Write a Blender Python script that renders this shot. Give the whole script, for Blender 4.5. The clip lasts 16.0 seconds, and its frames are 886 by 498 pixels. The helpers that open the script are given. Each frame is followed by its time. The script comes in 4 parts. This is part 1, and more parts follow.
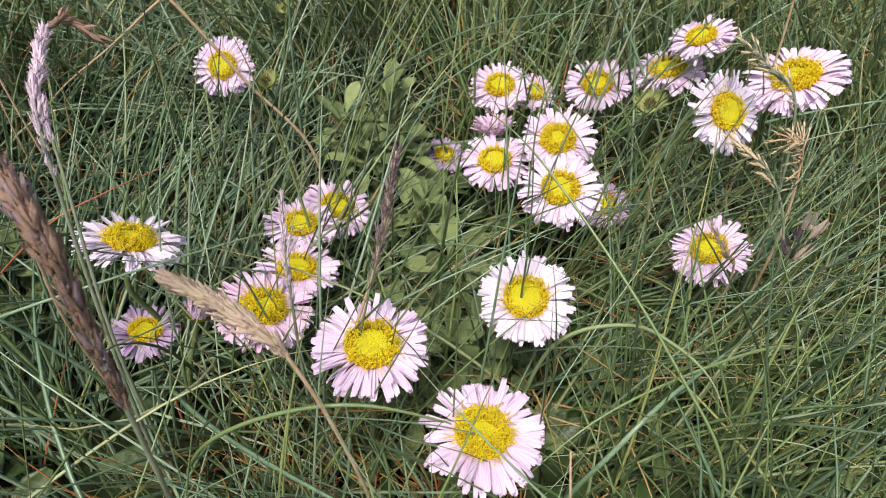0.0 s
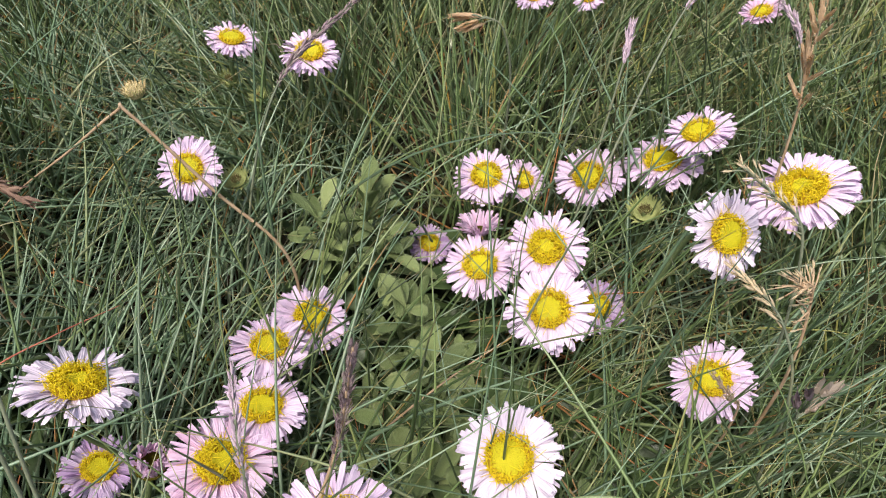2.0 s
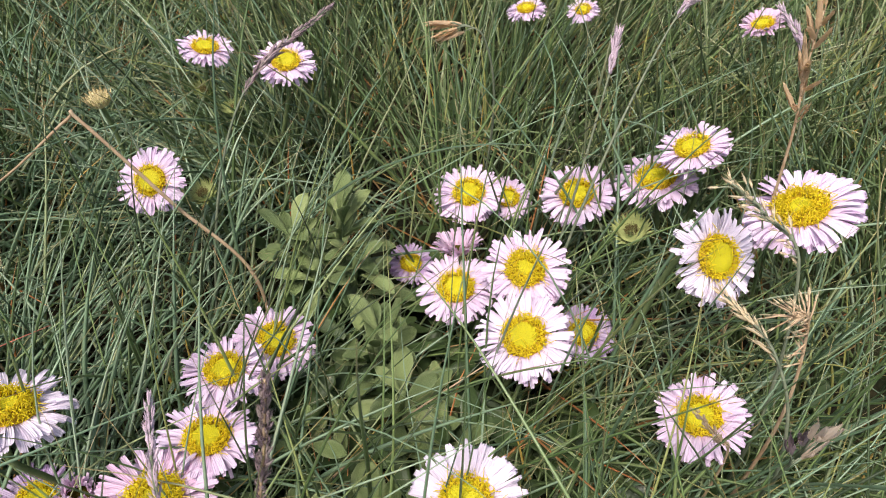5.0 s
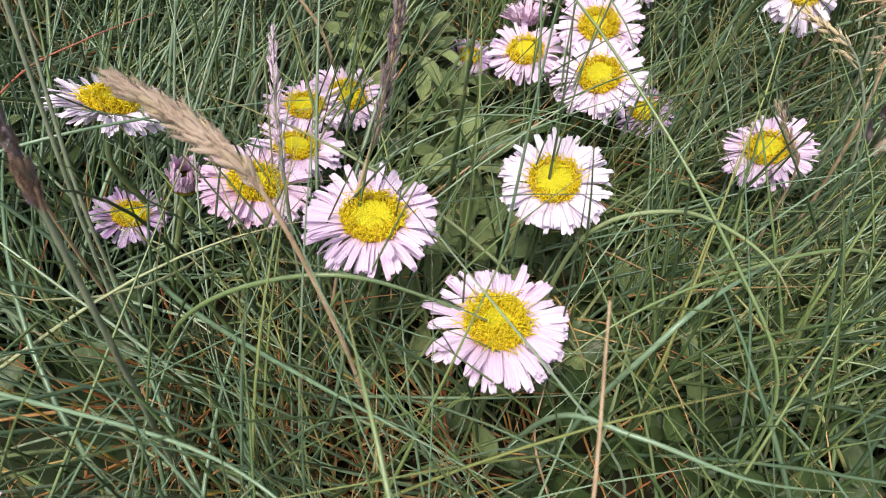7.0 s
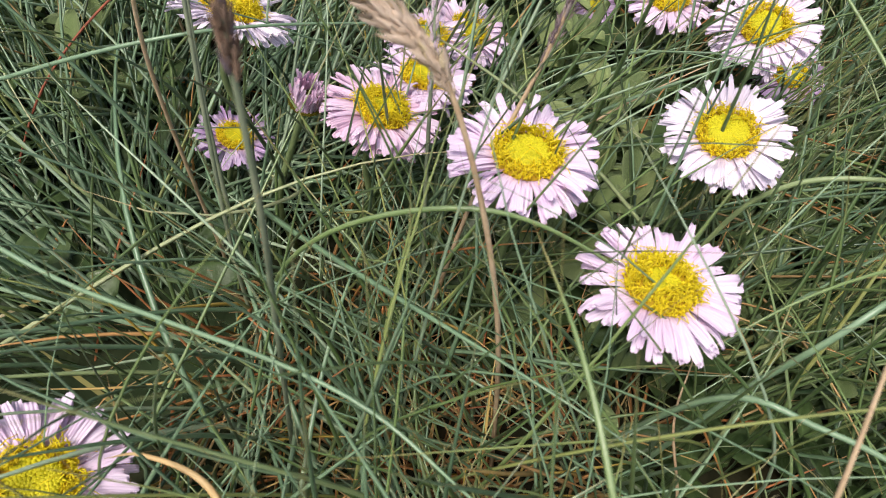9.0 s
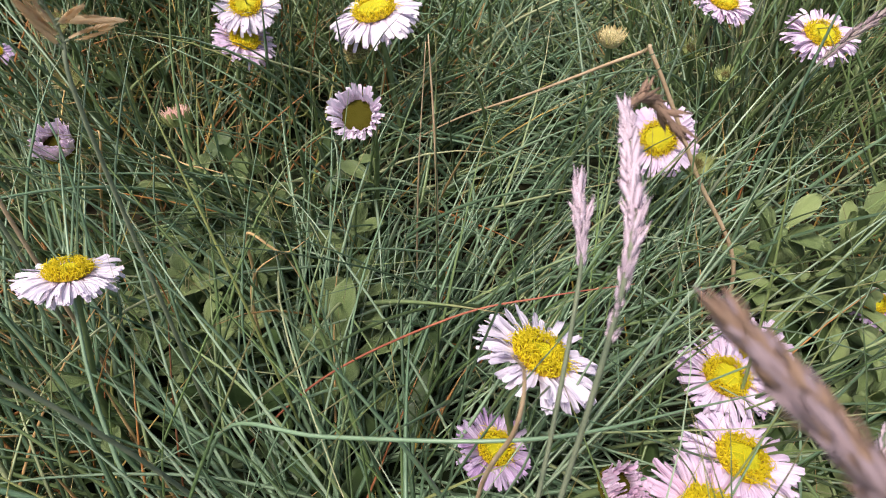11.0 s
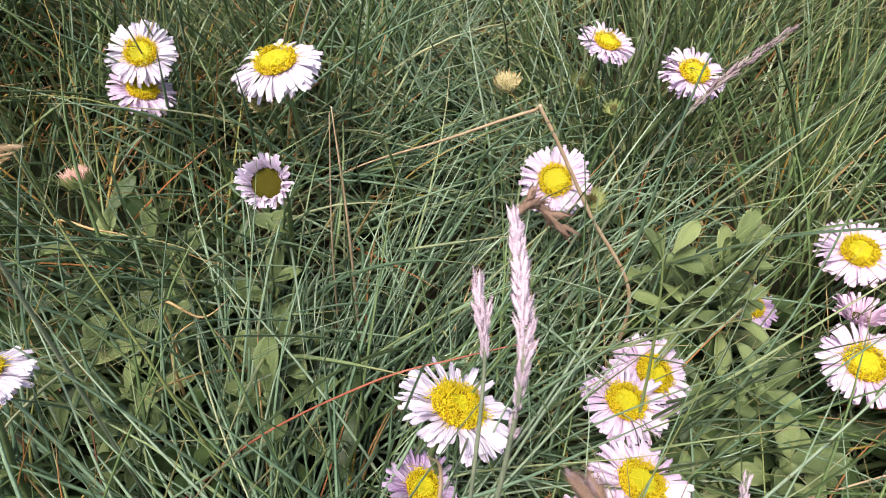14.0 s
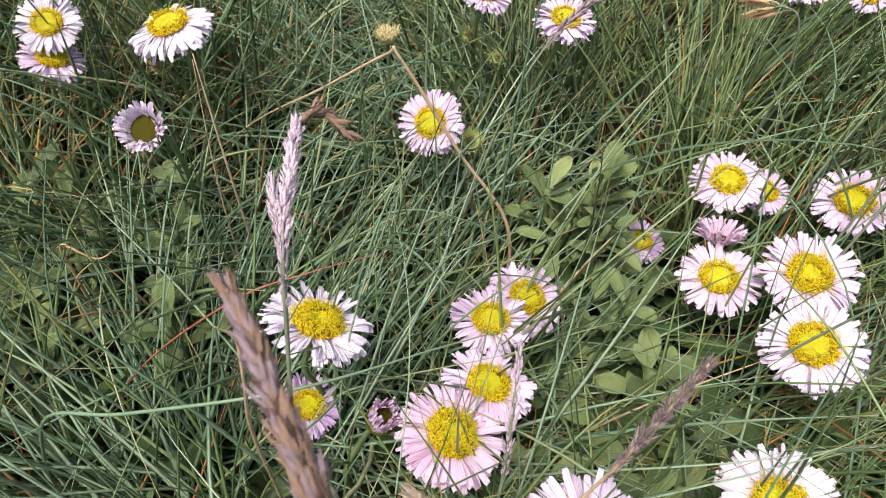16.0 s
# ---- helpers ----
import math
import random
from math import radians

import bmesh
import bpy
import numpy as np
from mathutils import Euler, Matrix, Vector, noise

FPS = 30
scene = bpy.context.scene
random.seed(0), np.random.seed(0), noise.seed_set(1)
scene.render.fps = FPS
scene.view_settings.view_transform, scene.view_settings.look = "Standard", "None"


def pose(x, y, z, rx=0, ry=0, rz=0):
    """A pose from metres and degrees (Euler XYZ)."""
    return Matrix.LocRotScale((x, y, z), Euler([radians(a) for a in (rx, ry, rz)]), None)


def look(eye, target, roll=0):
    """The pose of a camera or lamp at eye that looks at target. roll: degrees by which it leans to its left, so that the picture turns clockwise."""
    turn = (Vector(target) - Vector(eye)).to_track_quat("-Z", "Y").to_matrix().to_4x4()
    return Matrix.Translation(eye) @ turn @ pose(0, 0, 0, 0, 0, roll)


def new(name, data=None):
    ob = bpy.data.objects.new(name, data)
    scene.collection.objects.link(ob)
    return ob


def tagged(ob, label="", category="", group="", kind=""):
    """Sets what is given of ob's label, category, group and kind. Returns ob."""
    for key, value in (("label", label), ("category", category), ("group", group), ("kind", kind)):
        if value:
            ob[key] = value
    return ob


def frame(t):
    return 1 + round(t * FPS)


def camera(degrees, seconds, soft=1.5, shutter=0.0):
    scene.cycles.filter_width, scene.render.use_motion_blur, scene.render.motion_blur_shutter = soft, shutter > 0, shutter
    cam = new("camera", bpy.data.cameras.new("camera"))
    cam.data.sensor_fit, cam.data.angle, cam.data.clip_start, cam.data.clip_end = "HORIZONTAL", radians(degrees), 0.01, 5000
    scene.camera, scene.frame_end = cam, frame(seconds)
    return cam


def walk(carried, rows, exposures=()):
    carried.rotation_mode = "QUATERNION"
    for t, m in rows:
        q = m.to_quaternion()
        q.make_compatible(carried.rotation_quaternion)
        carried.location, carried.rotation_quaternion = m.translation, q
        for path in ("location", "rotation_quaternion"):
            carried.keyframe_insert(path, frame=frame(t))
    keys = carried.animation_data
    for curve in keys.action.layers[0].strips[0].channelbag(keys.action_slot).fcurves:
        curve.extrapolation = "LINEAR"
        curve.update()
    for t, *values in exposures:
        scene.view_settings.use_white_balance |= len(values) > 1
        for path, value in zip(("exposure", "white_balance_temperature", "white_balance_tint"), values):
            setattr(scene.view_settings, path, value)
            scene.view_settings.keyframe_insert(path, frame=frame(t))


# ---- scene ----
cam = camera(70.0, 16.0, soft=1.0)
cam.data.dof.use_dof, cam.data.dof.focus_distance, cam.data.dof.aperture_fstop = True, 0.23, 28
# seconds, place of the eye, turn (XYZ, degrees)
ROWS = [
    (0, 0, 0, 0.3047, 37.94, -2.99, 3.83),
    (0.5, 0.0028, 0.0115, 0.3013, 36.83, -2.74, 3.99),
    (1, 0.0053, 0.0251, 0.3013, 36.26, -3.8, 3.66),
    (1.5, 0.0054, 0.0385, 0.3056, 37.06, -3.55, 3.81),
    (2, 0.0052, 0.0508, 0.3176, 39.22, -2.7, 3.53),
    (2.5, 0.0021, 0.0561, 0.315, 38.89, -2.81, 4.19),
    (3, -0.0002, 0.0677, 0.308, 40.03, -1.81, 5.7),
    (3.2, 0, 0.0704, 0.3121, 40.4, -2.34, 6.16),
    (5.3, 0.0252, 0.0602, 0.2983, 41.09, -2.19, 4.93),
    (5.5, 0.025, 0.049, 0.2938, 40.48, -2.73, 4.88),
    (6, 0.02, 0.0285, 0.2889, 38.63, -3.14, 4.41),
    (6.5, 0.0131, 0.0054, 0.2722, 35.06, -2.92, 6.04),
    (7, 0.0051, -0.0043, 0.263, 34.35, -3.11, 7.2),
    (7.5, 0.0036, -0.0204, 0.2584, 33.3, -1.48, 8.2),
    (8, -0.0072, -0.0303, 0.2485, 32.27, -2.65, 10.56),
    (8.5, -0.0127, -0.0222, 0.2392, 31.42, -2.13, 12.99),
    (9, -0.0232, -0.0049, 0.2407, 31.31, -3.19, 13.99),
    (9.5, -0.0271, 0.0122, 0.2451, 33.35, -3.28, 14.5),
    (10, -0.0479, 0.0344, 0.2607, 38.04, -1.77, 18.38),
    (12.3, -0.181, 0.0543, 0.2812, 38.71, -1.39, 31.3),
    (12.5, -0.1864, 0.0489, 0.2863, 36.63, -1.1, 30.76),
    (13, -0.1929, 0.0384, 0.2937, 35.95, -1.23, 31),
    (13.5, -0.1558, 0.0516, 0.2946, 38.09, -4.6, 24.63),
    (14, -0.1156, 0.0647, 0.2978, 37.45, -3.84, 19.23),
    (14.5, -0.0777, 0.0698, 0.292, 37.13, -2.63, 18.72),
    (15, -0.0576, 0.0726, 0.2891, 36.21, -2.84, 16.36),
    (15.5, -0.0479, 0.0686, 0.2828, 35.83, -3.14, 15.43),
    (16, -0.0554, 0.0521, 0.303, 36.57, -2.22, 17.38),
]
EXPOSURE = 0.60
STOPS = ((0.0, 0.03, 16), (2.7, 0.02, 19), (6.0, 0.09, 17), (10.0, 0.06, 15), (12.3, 0.36, 20), (13.2, 0.49, 21), (14.0, 0.32, 17), (14.5, 0.26, 15), (16.0, 0.18, 15))
walk(cam, [(t, pose(*p)) for t, *p in ROWS], exposures=[(t, EXPOSURE + up, 6620, tint) for t, up, tint in STOPS])

# ---- light: an overcast sky and a veiled sun ----
world = bpy.data.worlds.new("sky")
scene.world = world
world.use_nodes = True
wn = world.node_tree.nodes
sky = wn.new("ShaderNodeTexSky")
sky.sky_type, sky.sun_disc = "NISHITA", False
sky.sun_elevation, sky.sun_rotation = radians(70), radians(218)
sky.air_density, sky.dust_density = 1.0, 4.0
world.node_tree.links.new(sky.outputs["Color"], wn["Background"].inputs["Color"])
wn["Background"].inputs["Strength"].default_value = 0.095
sun = new("sun", bpy.data.lights.new("sun", "SUN"))
sun.data.energy, sun.data.angle, sun.data.color = 2.5, radians(22), (1.0, 0.96, 0.9)
sun.matrix_basis = look((-3.6, -4.6, 16), (0, 0, 0))

# ---- materials ----
def material(name, rough=0.6, spec=0.4):
    m = bpy.data.materials.new(name)
    m.use_nodes = True
    n = m.node_tree.nodes
    b = n["Principled BSDF"]
    b.inputs["Roughness"].default_value = rough
    b.inputs["Specular IOR Level"].default_value = spec
    return m, n, m.node_tree.links, b


def ramp(n, stops, mode="LINEAR"):
    r = n.new("ShaderNodeValToRGB")
    r.color_ramp.interpolation = mode
    els = r.color_ramp.elements
    while len(els) < len(stops):
        els.new(0.5)
    for e, (at, col) in zip(els, stops):
        e.position, e.color = at, (*col, 1)
    return r


def mixed(n, l, a, b, fac, blend="MIX"):
    x = n.new("ShaderNodeMix")
    x.data_type, x.blend_type = "RGBA", blend
    for socket, v in ((x.inputs[0], fac), (x.inputs[6], a), (x.inputs[7], b)):
        if hasattr(v, "is_linked"):
            l.new(v, socket)
        else:
            socket.default_value = v if isinstance(v, float) else (*v, 1)
    return x.outputs[2]


def noise_tex(n, l, scale, detail=3.0, coord="Object"):
    c = n.new("ShaderNodeTexCoord")
    t = n.new("ShaderNodeTexNoise")
    t.inputs["Scale"].default_value, t.inputs["Detail"].default_value = scale, detail
    l.new(c.outputs[coord], t.inputs["Vector"])
    return t.outputs["Fac"]


def remap(n, l, v, lo, hi, to_lo=0.0, to_hi=1.0):
    r = n.new("ShaderNodeMapRange")
    r.inputs[1].default_value, r.inputs[2].default_value, r.inputs[3].default_value, r.inputs[4].default_value = lo, hi, to_lo, to_hi
    l.new(v, r.inputs[0])
    return r.outputs[0]


def relief(n, l, b, height, strength, distance=0.0004):
    p = n.new("ShaderNodeBump")
    p.inputs["Strength"].default_value, p.inputs["Distance"].default_value = strength, distance
    l.new(height, p.inputs["Height"])
    l.new(p.outputs["Normal"], b.inputs["Normal"])


def thin(n, l, b, colour, share):
    """Lets part of the light pass through a thin leaf or petal."""
    t = n.new("ShaderNodeBsdfTranslucent")
    l.new(colour, t.inputs["Color"])
    x = n.new("ShaderNodeMixShader")
    x.inputs[0].default_value = share
    l.new(b.outputs[0], x.inputs[1])
    l.new(t.outputs[0], x.inputs[2])
    l.new(x.outputs[0], n["Material Output"].inputs["Surface"])


def grass_material(name, stops, tip, tip_from=0.8, rough=0.34, spec=0.62):
    m, n, l, b = material(name, rough, spec)
    isl = n.new("ShaderNodeNewGeometry").outputs["Random Per Island"]
    r = ramp(n, stops)
    l.new(isl, r.inputs[0])
    along = n.new("ShaderNodeAttribute")
    along.attribute_name = "along"
    dry = remap(n, l, along.outputs["Fac"], tip_from, 1.0)
    grain = noise_tex(n, l, 260, 2)
    body_col = mixed(n, l, r.outputs[0], (0.50, 0.54, 0.36), remap(n, l, grain, 0.45, 0.9, 0.0, 0.12))
    across = n.new("ShaderNodeAttribute")
    across.attribute_name = "across"
    body_col = mixed(n, l, body_col, (0.46, 0.58, 0.36), remap(n, l, across.outputs["Fac"], 0.3, 1.0, 0.0, 0.16))
    col = mixed(n, l, body_col, tip, dry)
    l.new(col, b.inputs["Base Color"])
    relief(n, l, b, noise_tex(n, l, 900, 1), 0.25)
    thin(n, l, b, col, 0.12)
    return m


GRASS = grass_material("grass", [(0.0, (0.030, 0.058, 0.014)), (0.25, (0.085, 0.145, 0.040)), (0.5, (0.150, 0.235, 0.085)), (0.72, (0.210, 0.300, 0.095)), (0.9, (0.34, 0.43, 0.22)), (1.0, (0.40, 0.40, 0.10))], (0.42, 0.31, 0.11), 0.84)
GRASS_DEEP = grass_material("deep_green_grass", [(0.0, (0.022, 0.044, 0.012)), (0.3, (0.058, 0.110, 0.030)), (0.6, (0.110, 0.190, 0.058)), (0.85, (0.19, 0.29, 0.090)), (1.0, (0.34, 0.37, 0.11))], (0.36, 0.28, 0.10), 0.86)
GRASS_PALE = grass_material("pale_grass", [(0.0, (0.07, 0.115, 0.034)), (0.4, (0.185, 0.270, 0.105)), (0.75, (0.30, 0.38, 0.17)), (1.0, (0.50, 0.53, 0.30))], (0.48, 0.37, 0.18), 0.8)
GRASS_BLUE = grass_material("glaucous_grass", [(0.0, (0.045, 0.092, 0.042)), (0.45, (0.145, 0.255, 0.138)), (0.8, (0.25, 0.38, 0.225)), (1.0, (0.42, 0.54, 0.36))], (0.38, 0.34, 0.16), 0.9)
GRASS_LOW = grass_material("low_grass", [(0.0, (0.032, 0.058, 0.016)), (0.4, (0.072, 0.126, 0.036)), (0.7, (0.125, 0.195, 0.058)), (0.88, (0.20, 0.25, 0.07)), (1.0, (0.44, 0.27, 0.08))], (0.26, 0.19, 0.06), 0.85)
GRASS_DRY = grass_material("dry_grass", [(0.0, (0.38, 0.12, 0.04)), (0.3, (0.54, 0.24, 0.07)), (0.6, (0.62, 0.42, 0.19)), (0.85, (0.55, 0.38, 0.06)), (1.0, (0.28, 0.09, 0.04))], (0.56, 0.38, 0.19), 0.8, 0.6, 0.25)


def soil_material():
    m, n, l, b = material("soil", 0.9, 0.2)
    a, c = noise_tex(n, l, 60, 5), noise_tex(n, l, 6, 4)
    r = ramp(n, [(0.3, (0.012, 0.010, 0.005)), (0.55, (0.030, 0.024, 0.012)), (0.8, (0.075, 0.054, 0.027))])
    l.new(a, r.inputs[0])
    col = mixed(n, l, r.outputs[0], (0.016, 0.030, 0.010), remap(n, l, c, 0.4, 0.65))
    where = n.new("ShaderNodeTexCoord")
    reach = n.new("ShaderNodeVectorMath")
    reach.operation = "LENGTH"
    l.new(where.outputs["Object"], reach.inputs[0])
    col = mixed(n, l, col, (0.075, 0.115, 0.04), remap(n, l, reach.outputs["Value"], 0.8, 2.3, 0.0, 0.85))
    l.new(col, b.inputs["Base Color"])
    relief(n, l, b, a, 0.8, 0.004)
    return m


def petal_material():
    m, n, l, b = material("petal", 0.55, 0.25)
    info = n.new("ShaderNodeObjectInfo")
    c = n.new("ShaderNodeTexCoord")
    sep = n.new("ShaderNodeSeparateXYZ")
    l.new(c.outputs["Generated"], sep.inputs[0])
    # tinted towards the tip and, finely, along the veins
    w = n.new("ShaderNodeTexWave")
    w.wave_type, w.bands_direction = "BANDS", "Y"
    w.inputs["Scale"].default_value, w.inputs["Distortion"].default_value, w.inputs["Detail"].default_value = 1.1, 1.2, 2.0
    l.new(c.outputs["Generated"], w.inputs["Vector"])
    tint = mixed(n, l, (0.86, 0.80, 0.90), info.outputs["Color"], remap(n, l, info.outputs["Random"], 0.0, 1.0, 0.35, 1.0))
    veins = mixed(n, l, (0.50, 0.34, 0.62), info.outputs["Color"], 0.5)
    col = mixed(n, l, tint, veins, remap(n, l, w.outputs["Fac"], 0.6, 1.0, 0.0, 0.22))
    # rosy at its foot
    col = mixed(n, l, mixed(n, l, (0.62, 0.36, 0.50), info.outputs["Color"], 0.45), col, remap(n, l, sep.outputs["X"], 0.0, 0.26))
    l.new(col, b.inputs["Base Color"])
    relief(n, l, b, w.outputs["Fac"], 0.5, 0.0003)
    thin(n, l, b, col, 0.22)
    return m


def plain(name, dark, light, scale, rough=0.6, spec=0.35, share=0.0, bump=0.4, dist=0.0003):
    """A grown surface: two tones in uneven patches, finer grain on top."""
    m, n, l, b = material(name, rough, spec)
    info = n.new("ShaderNodeObjectInfo")
    r = ramp(n, [(0.3, dark), (0.72, light)])
    l.new(noise_tex(n, l, scale, 4), r.inputs[0])
    col = mixed(n, l, r.outputs[0], light, remap(n, l, info.outputs["Random"], 0.0, 1.0, 0.0, 0.5))
    col = mixed(n, l, col, dark, remap(n, l, noise_tex(n, l, scale * 7, 2), 0.5, 0.8, 0.0, 0.5))
    l.new(col, b.inputs["Base Color"])
    relief(n, l, b, noise_tex(n, l, scale * 5, 2), bump, dist)
    if share:
        thin(n, l, b, col, share)
    return m


def leaf_material(name, dark, mid, light, edge):
    m, n, l, b = material(name, 0.5, 0.4)
    rnd = n.new("ShaderNodeNewGeometry").outputs["Random Per Island"]
    info = n.new("ShaderNodeObjectInfo").outputs["Random"]
    add = n.new("ShaderNodeMath")
    add.operation = "FRACT"
    s = n.new("ShaderNodeMath")
    l.new(rnd, s.inputs[0])
    l.new(info, s.inputs[1])
    l.new(s.outputs[0], add.inputs[0])
    r = ramp(n, [(0.0, dark), (0.5, mid), (1.0, light)])
    l.new(add.outputs[0], r.inputs[0])
    blotch = noise_tex(n, l, 120, 4)
    col = mixed(n, l, r.outputs[0], light, remap(n, l, blotch, 0.42, 0.72, 0.0, 0.6))
    col = mixed(n, l, col, dark, remap(n, l, noise_tex(n, l, 330, 4), 0.5, 0.75, 0.0, 0.45))
    across = n.new("ShaderNodeAttribute")
    across.attribute_name = "across"
    col = mixed(n, l, col, edge, remap(n, l, across.outputs["Fac"], 0.0, 1.0, 0.0, 0.45))
    l.new(col, b.inputs["Base Color"])
    l.new(remap(n, l, noise_tex(n, l, 90, 3), 0.3, 0.7, 0.32, 0.62), b.inputs["Roughness"])
    relief(n, l, b, noise_tex(n, l, 420, 3), 0.55, 0.0008)
    thin(n, l, b, col, 0.15)
    return m


SOIL = soil_material()
PETAL = petal_material()
DISC_BASE = plain("disc_base", (0.30, 0.17, 0.004), (0.52, 0.36, 0.008), 500, 0.7)
DISC_BUD = plain("disc_bud", (0.44, 0.42, 0.005), (0.62, 0.55, 0.010), 700, 0.5)
DISC_GREEN = plain("disc_green", (0.035, 0.034, 0.001), (0.085, 0.075, 0.003), 700, 0.75, 0.15)
DISC_OPEN = plain("disc_floret", (0.86, 0.64, 0.010), (0.95, 0.83, 0.030), 600, 0.5, share=0.25)
STEM = plain("stem", (0.09, 0.14, 0.05), (0.19, 0.25, 0.10), 150, 0.65)
BRACT = plain("bract", (0.16, 0.22, 0.06), (0.42, 0.46, 0.18), 250, 0.7)
BRACT_TAN = plain("bract_tan", (0.50, 0.41, 0.17), (0.80, 0.66, 0.36), 250, 0.75)
FLUFF = plain("withered_floret", (0.46, 0.38, 0.17), (0.74, 0.66, 0.38), 400, 0.8)
SPENT = plain("spent_floret", (0.05, 0.045, 0.012), (0.17, 0.13, 0.04), 500, 0.8)
PINK_TIP = plain("closed_petal", (0.58, 0.30, 0.24), (0.82, 0.58, 0.48), 500, 0.7)
LEAF = leaf_material("daisy_leaf", (0.085, 0.135, 0.048), (0.180, 0.265, 0.092), (0.35, 0.44, 0.17), (0.40, 0.49, 0.25))
# low leaves: green toned down to put the shade under the grass into it
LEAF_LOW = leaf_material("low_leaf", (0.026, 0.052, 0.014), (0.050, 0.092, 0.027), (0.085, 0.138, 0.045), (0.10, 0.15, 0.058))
SEED_PINK = plain("seed_pink", (0.54, 0.39, 0.47), (0.82, 0.69, 0.75), 300, 0.6, share=0.1)
SEED_TAN = plain("seed_tan", (0.62, 0.48, 0.35), (0.88, 0.75, 0.60), 300, 0.6, share=0.45)
SEED_BROWN = plain("seed_brown", (0.17, 0.105, 0.075), (0.42, 0.28, 0.19), 260, 0.65, share=0.2)
SEED_GREY = plain("seed_grey", (0.27, 0.20, 0.19), (0.50, 0.42, 0.38), 260, 0.65, share=0.08)
SEED_BROME = plain("seed_brome", (0.55, 0.36, 0.18), (0.84, 0.66, 0.42), 300, 0.6, share=0.45)
SEED_GREEN = plain("seed_green", (0.33, 0.36, 0.15), (0.66, 0.52, 0.38), 110, 0.6, share=0.35)
STRAW = plain("straw", (0.34, 0.22, 0.12), (0.56, 0.43, 0.27), 160, 0.5)
STALK_RED = plain("stalk_red", (0.28, 0.075, 0.045), (0.42, 0.15, 0.085), 160, 0.5)
STALK = plain("stalk", (0.12, 0.16, 0.10), (0.24, 0.27, 0.17), 160, 0.5)

# ---- mesh helpers ----
def mesh_of(name, verts, faces, mats=(), smooth=True, slots=None, **values):
    """One mesh from arrays; values are named numbers for each point."""
    me = bpy.data.meshes.new(name)
    me.from_pydata([tuple(v) for v in verts], [], faces)
    for m in mats:
        me.materials.append(m)
    me.polygons.foreach_set("use_smooth", np.full(len(me.polygons), smooth))
    if slots is not None:
        me.polygons.foreach_set("material_index", np.asarray(slots, np.int32))
    for key, v in values.items():
        me.attributes.new(key, "FLOAT", "POINT").data.foreach_set("value", np.asarray(v, np.float32))
    me.update()
    return me


def part(name, me, parent=None, label="", place=None):
    ob = new(name, me)
    if parent is not None:
        ob.parent = parent
    if place is not None:
        ob.matrix_basis = place
    return tagged(ob, label)


def empty(name, at):
    ob = new(name)
    ob.location = at
    ob.empty_display_size = 0.01
    return ob


def tube(points, radii, sides=7):
    """Points and faces of a closed tube along a line."""
    pts = [Vector(p) for p in points]
    verts, faces = [], []
    side = Vector((1, 0, 0))
    for i, p in enumerate(pts):
        t = (pts[min(i + 1, len(pts) - 1)] - pts[max(i - 1, 0)]).normalized()
        side = (side - t * side.dot(t))
        side = side.normalized() if side.length > 1e-4 else t.orthogonal().normalized()
        up = t.cross(side)
        for k in range(sides):
            a = 2 * math.pi * k / sides
            verts.append(p + radii[i] * (math.cos(a) * side + math.sin(a) * up))
    for i in range(len(pts) - 1):
        for k in range(sides):
            a, b = i * sides + k, i * sides + (k + 1) % sides
            faces.append((a, b, b + sides, a + sides))
    faces.append(tuple(range(sides))[::-1])
    faces.append(tuple((len(pts) - 1) * sides + k for k in range(sides)))
    return verts, faces


def spline(points, steps=6):
    """A smooth line through points."""
    p = [Vector(q) for q in points]
    p = [2 * p[0] - p[1], *p, 2 * p[-1] - p[-2]]
    out = []
    for i in range(1, len(p) - 2):
        for k in range(steps):
            t = k / steps
            out.append(0.5 * (2 * p[i] + (p[i + 1] - p[i - 1]) * t + (2 * p[i - 1] - 5 * p[i] + 4 * p[i + 1] - p[i + 2]) * t * t + (3 * p[i] - p[i - 1] - 3 * p[i + 1] + p[i + 2]) * t ** 3))
    return out + [p[-2]]


def joined(pieces):
    """Joins (verts, faces) pairs."""
    verts, faces = [], []
    for v, f in pieces:
        k = len(verts)
        verts += list(v)
        faces += [tuple(i + k for i in q) for q in f]
    return verts, faces


def aim(direction, spin=0.0):
    """A turn that takes z to the direction."""
    return Vector(direction).to_track_quat("Z", "Y").to_matrix().to_4x4() @ Matrix.Rotation(spin, 4, "Z")


# ---- the ground: one sheet, finer where it is near ----
def ground():
    near = np.arange(-1.0, 1.3, 0.05)
    far = 1.3 * 1.6 ** np.arange(1, 13)
    axis = np.concatenate([-far[::-1], near, far])
    n = len(axis)
    x, y = np.meshgrid(axis, axis, indexing="ij")
    z = np.array([[0.004 * noise.noise((a * 14, b * 14, 0)) + 0.003 * noise.noise((a * 40, b * 40, 3)) for b in axis] for a in axis])
    verts = np.stack([x, y, z - 0.004], -1).reshape(-1, 3)
    faces = [(i * n + j, (i + 1) * n + j, (i + 1) * n + j + 1, i * n + j + 1) for i in range(n - 1) for j in range(n - 1)]
    tagged(part("ground", mesh_of("ground", verts, faces, [SOIL])), "dark soil with thatch under the grass", "ground", kind="structure")


ground()

# ---- seaside daisies ----
rng = random.Random(7)
HEADS = []  # centre and radius of each flower head
# the last tint is mauve darkened to stand for shade on low heads
WHITE, LILAC, PINK, SHADED_MAUVE = (0.87, 0.79, 0.88), (0.86, 0.66, 0.84), (0.87, 0.58, 0.75), (0.56, 0.37, 0.64)


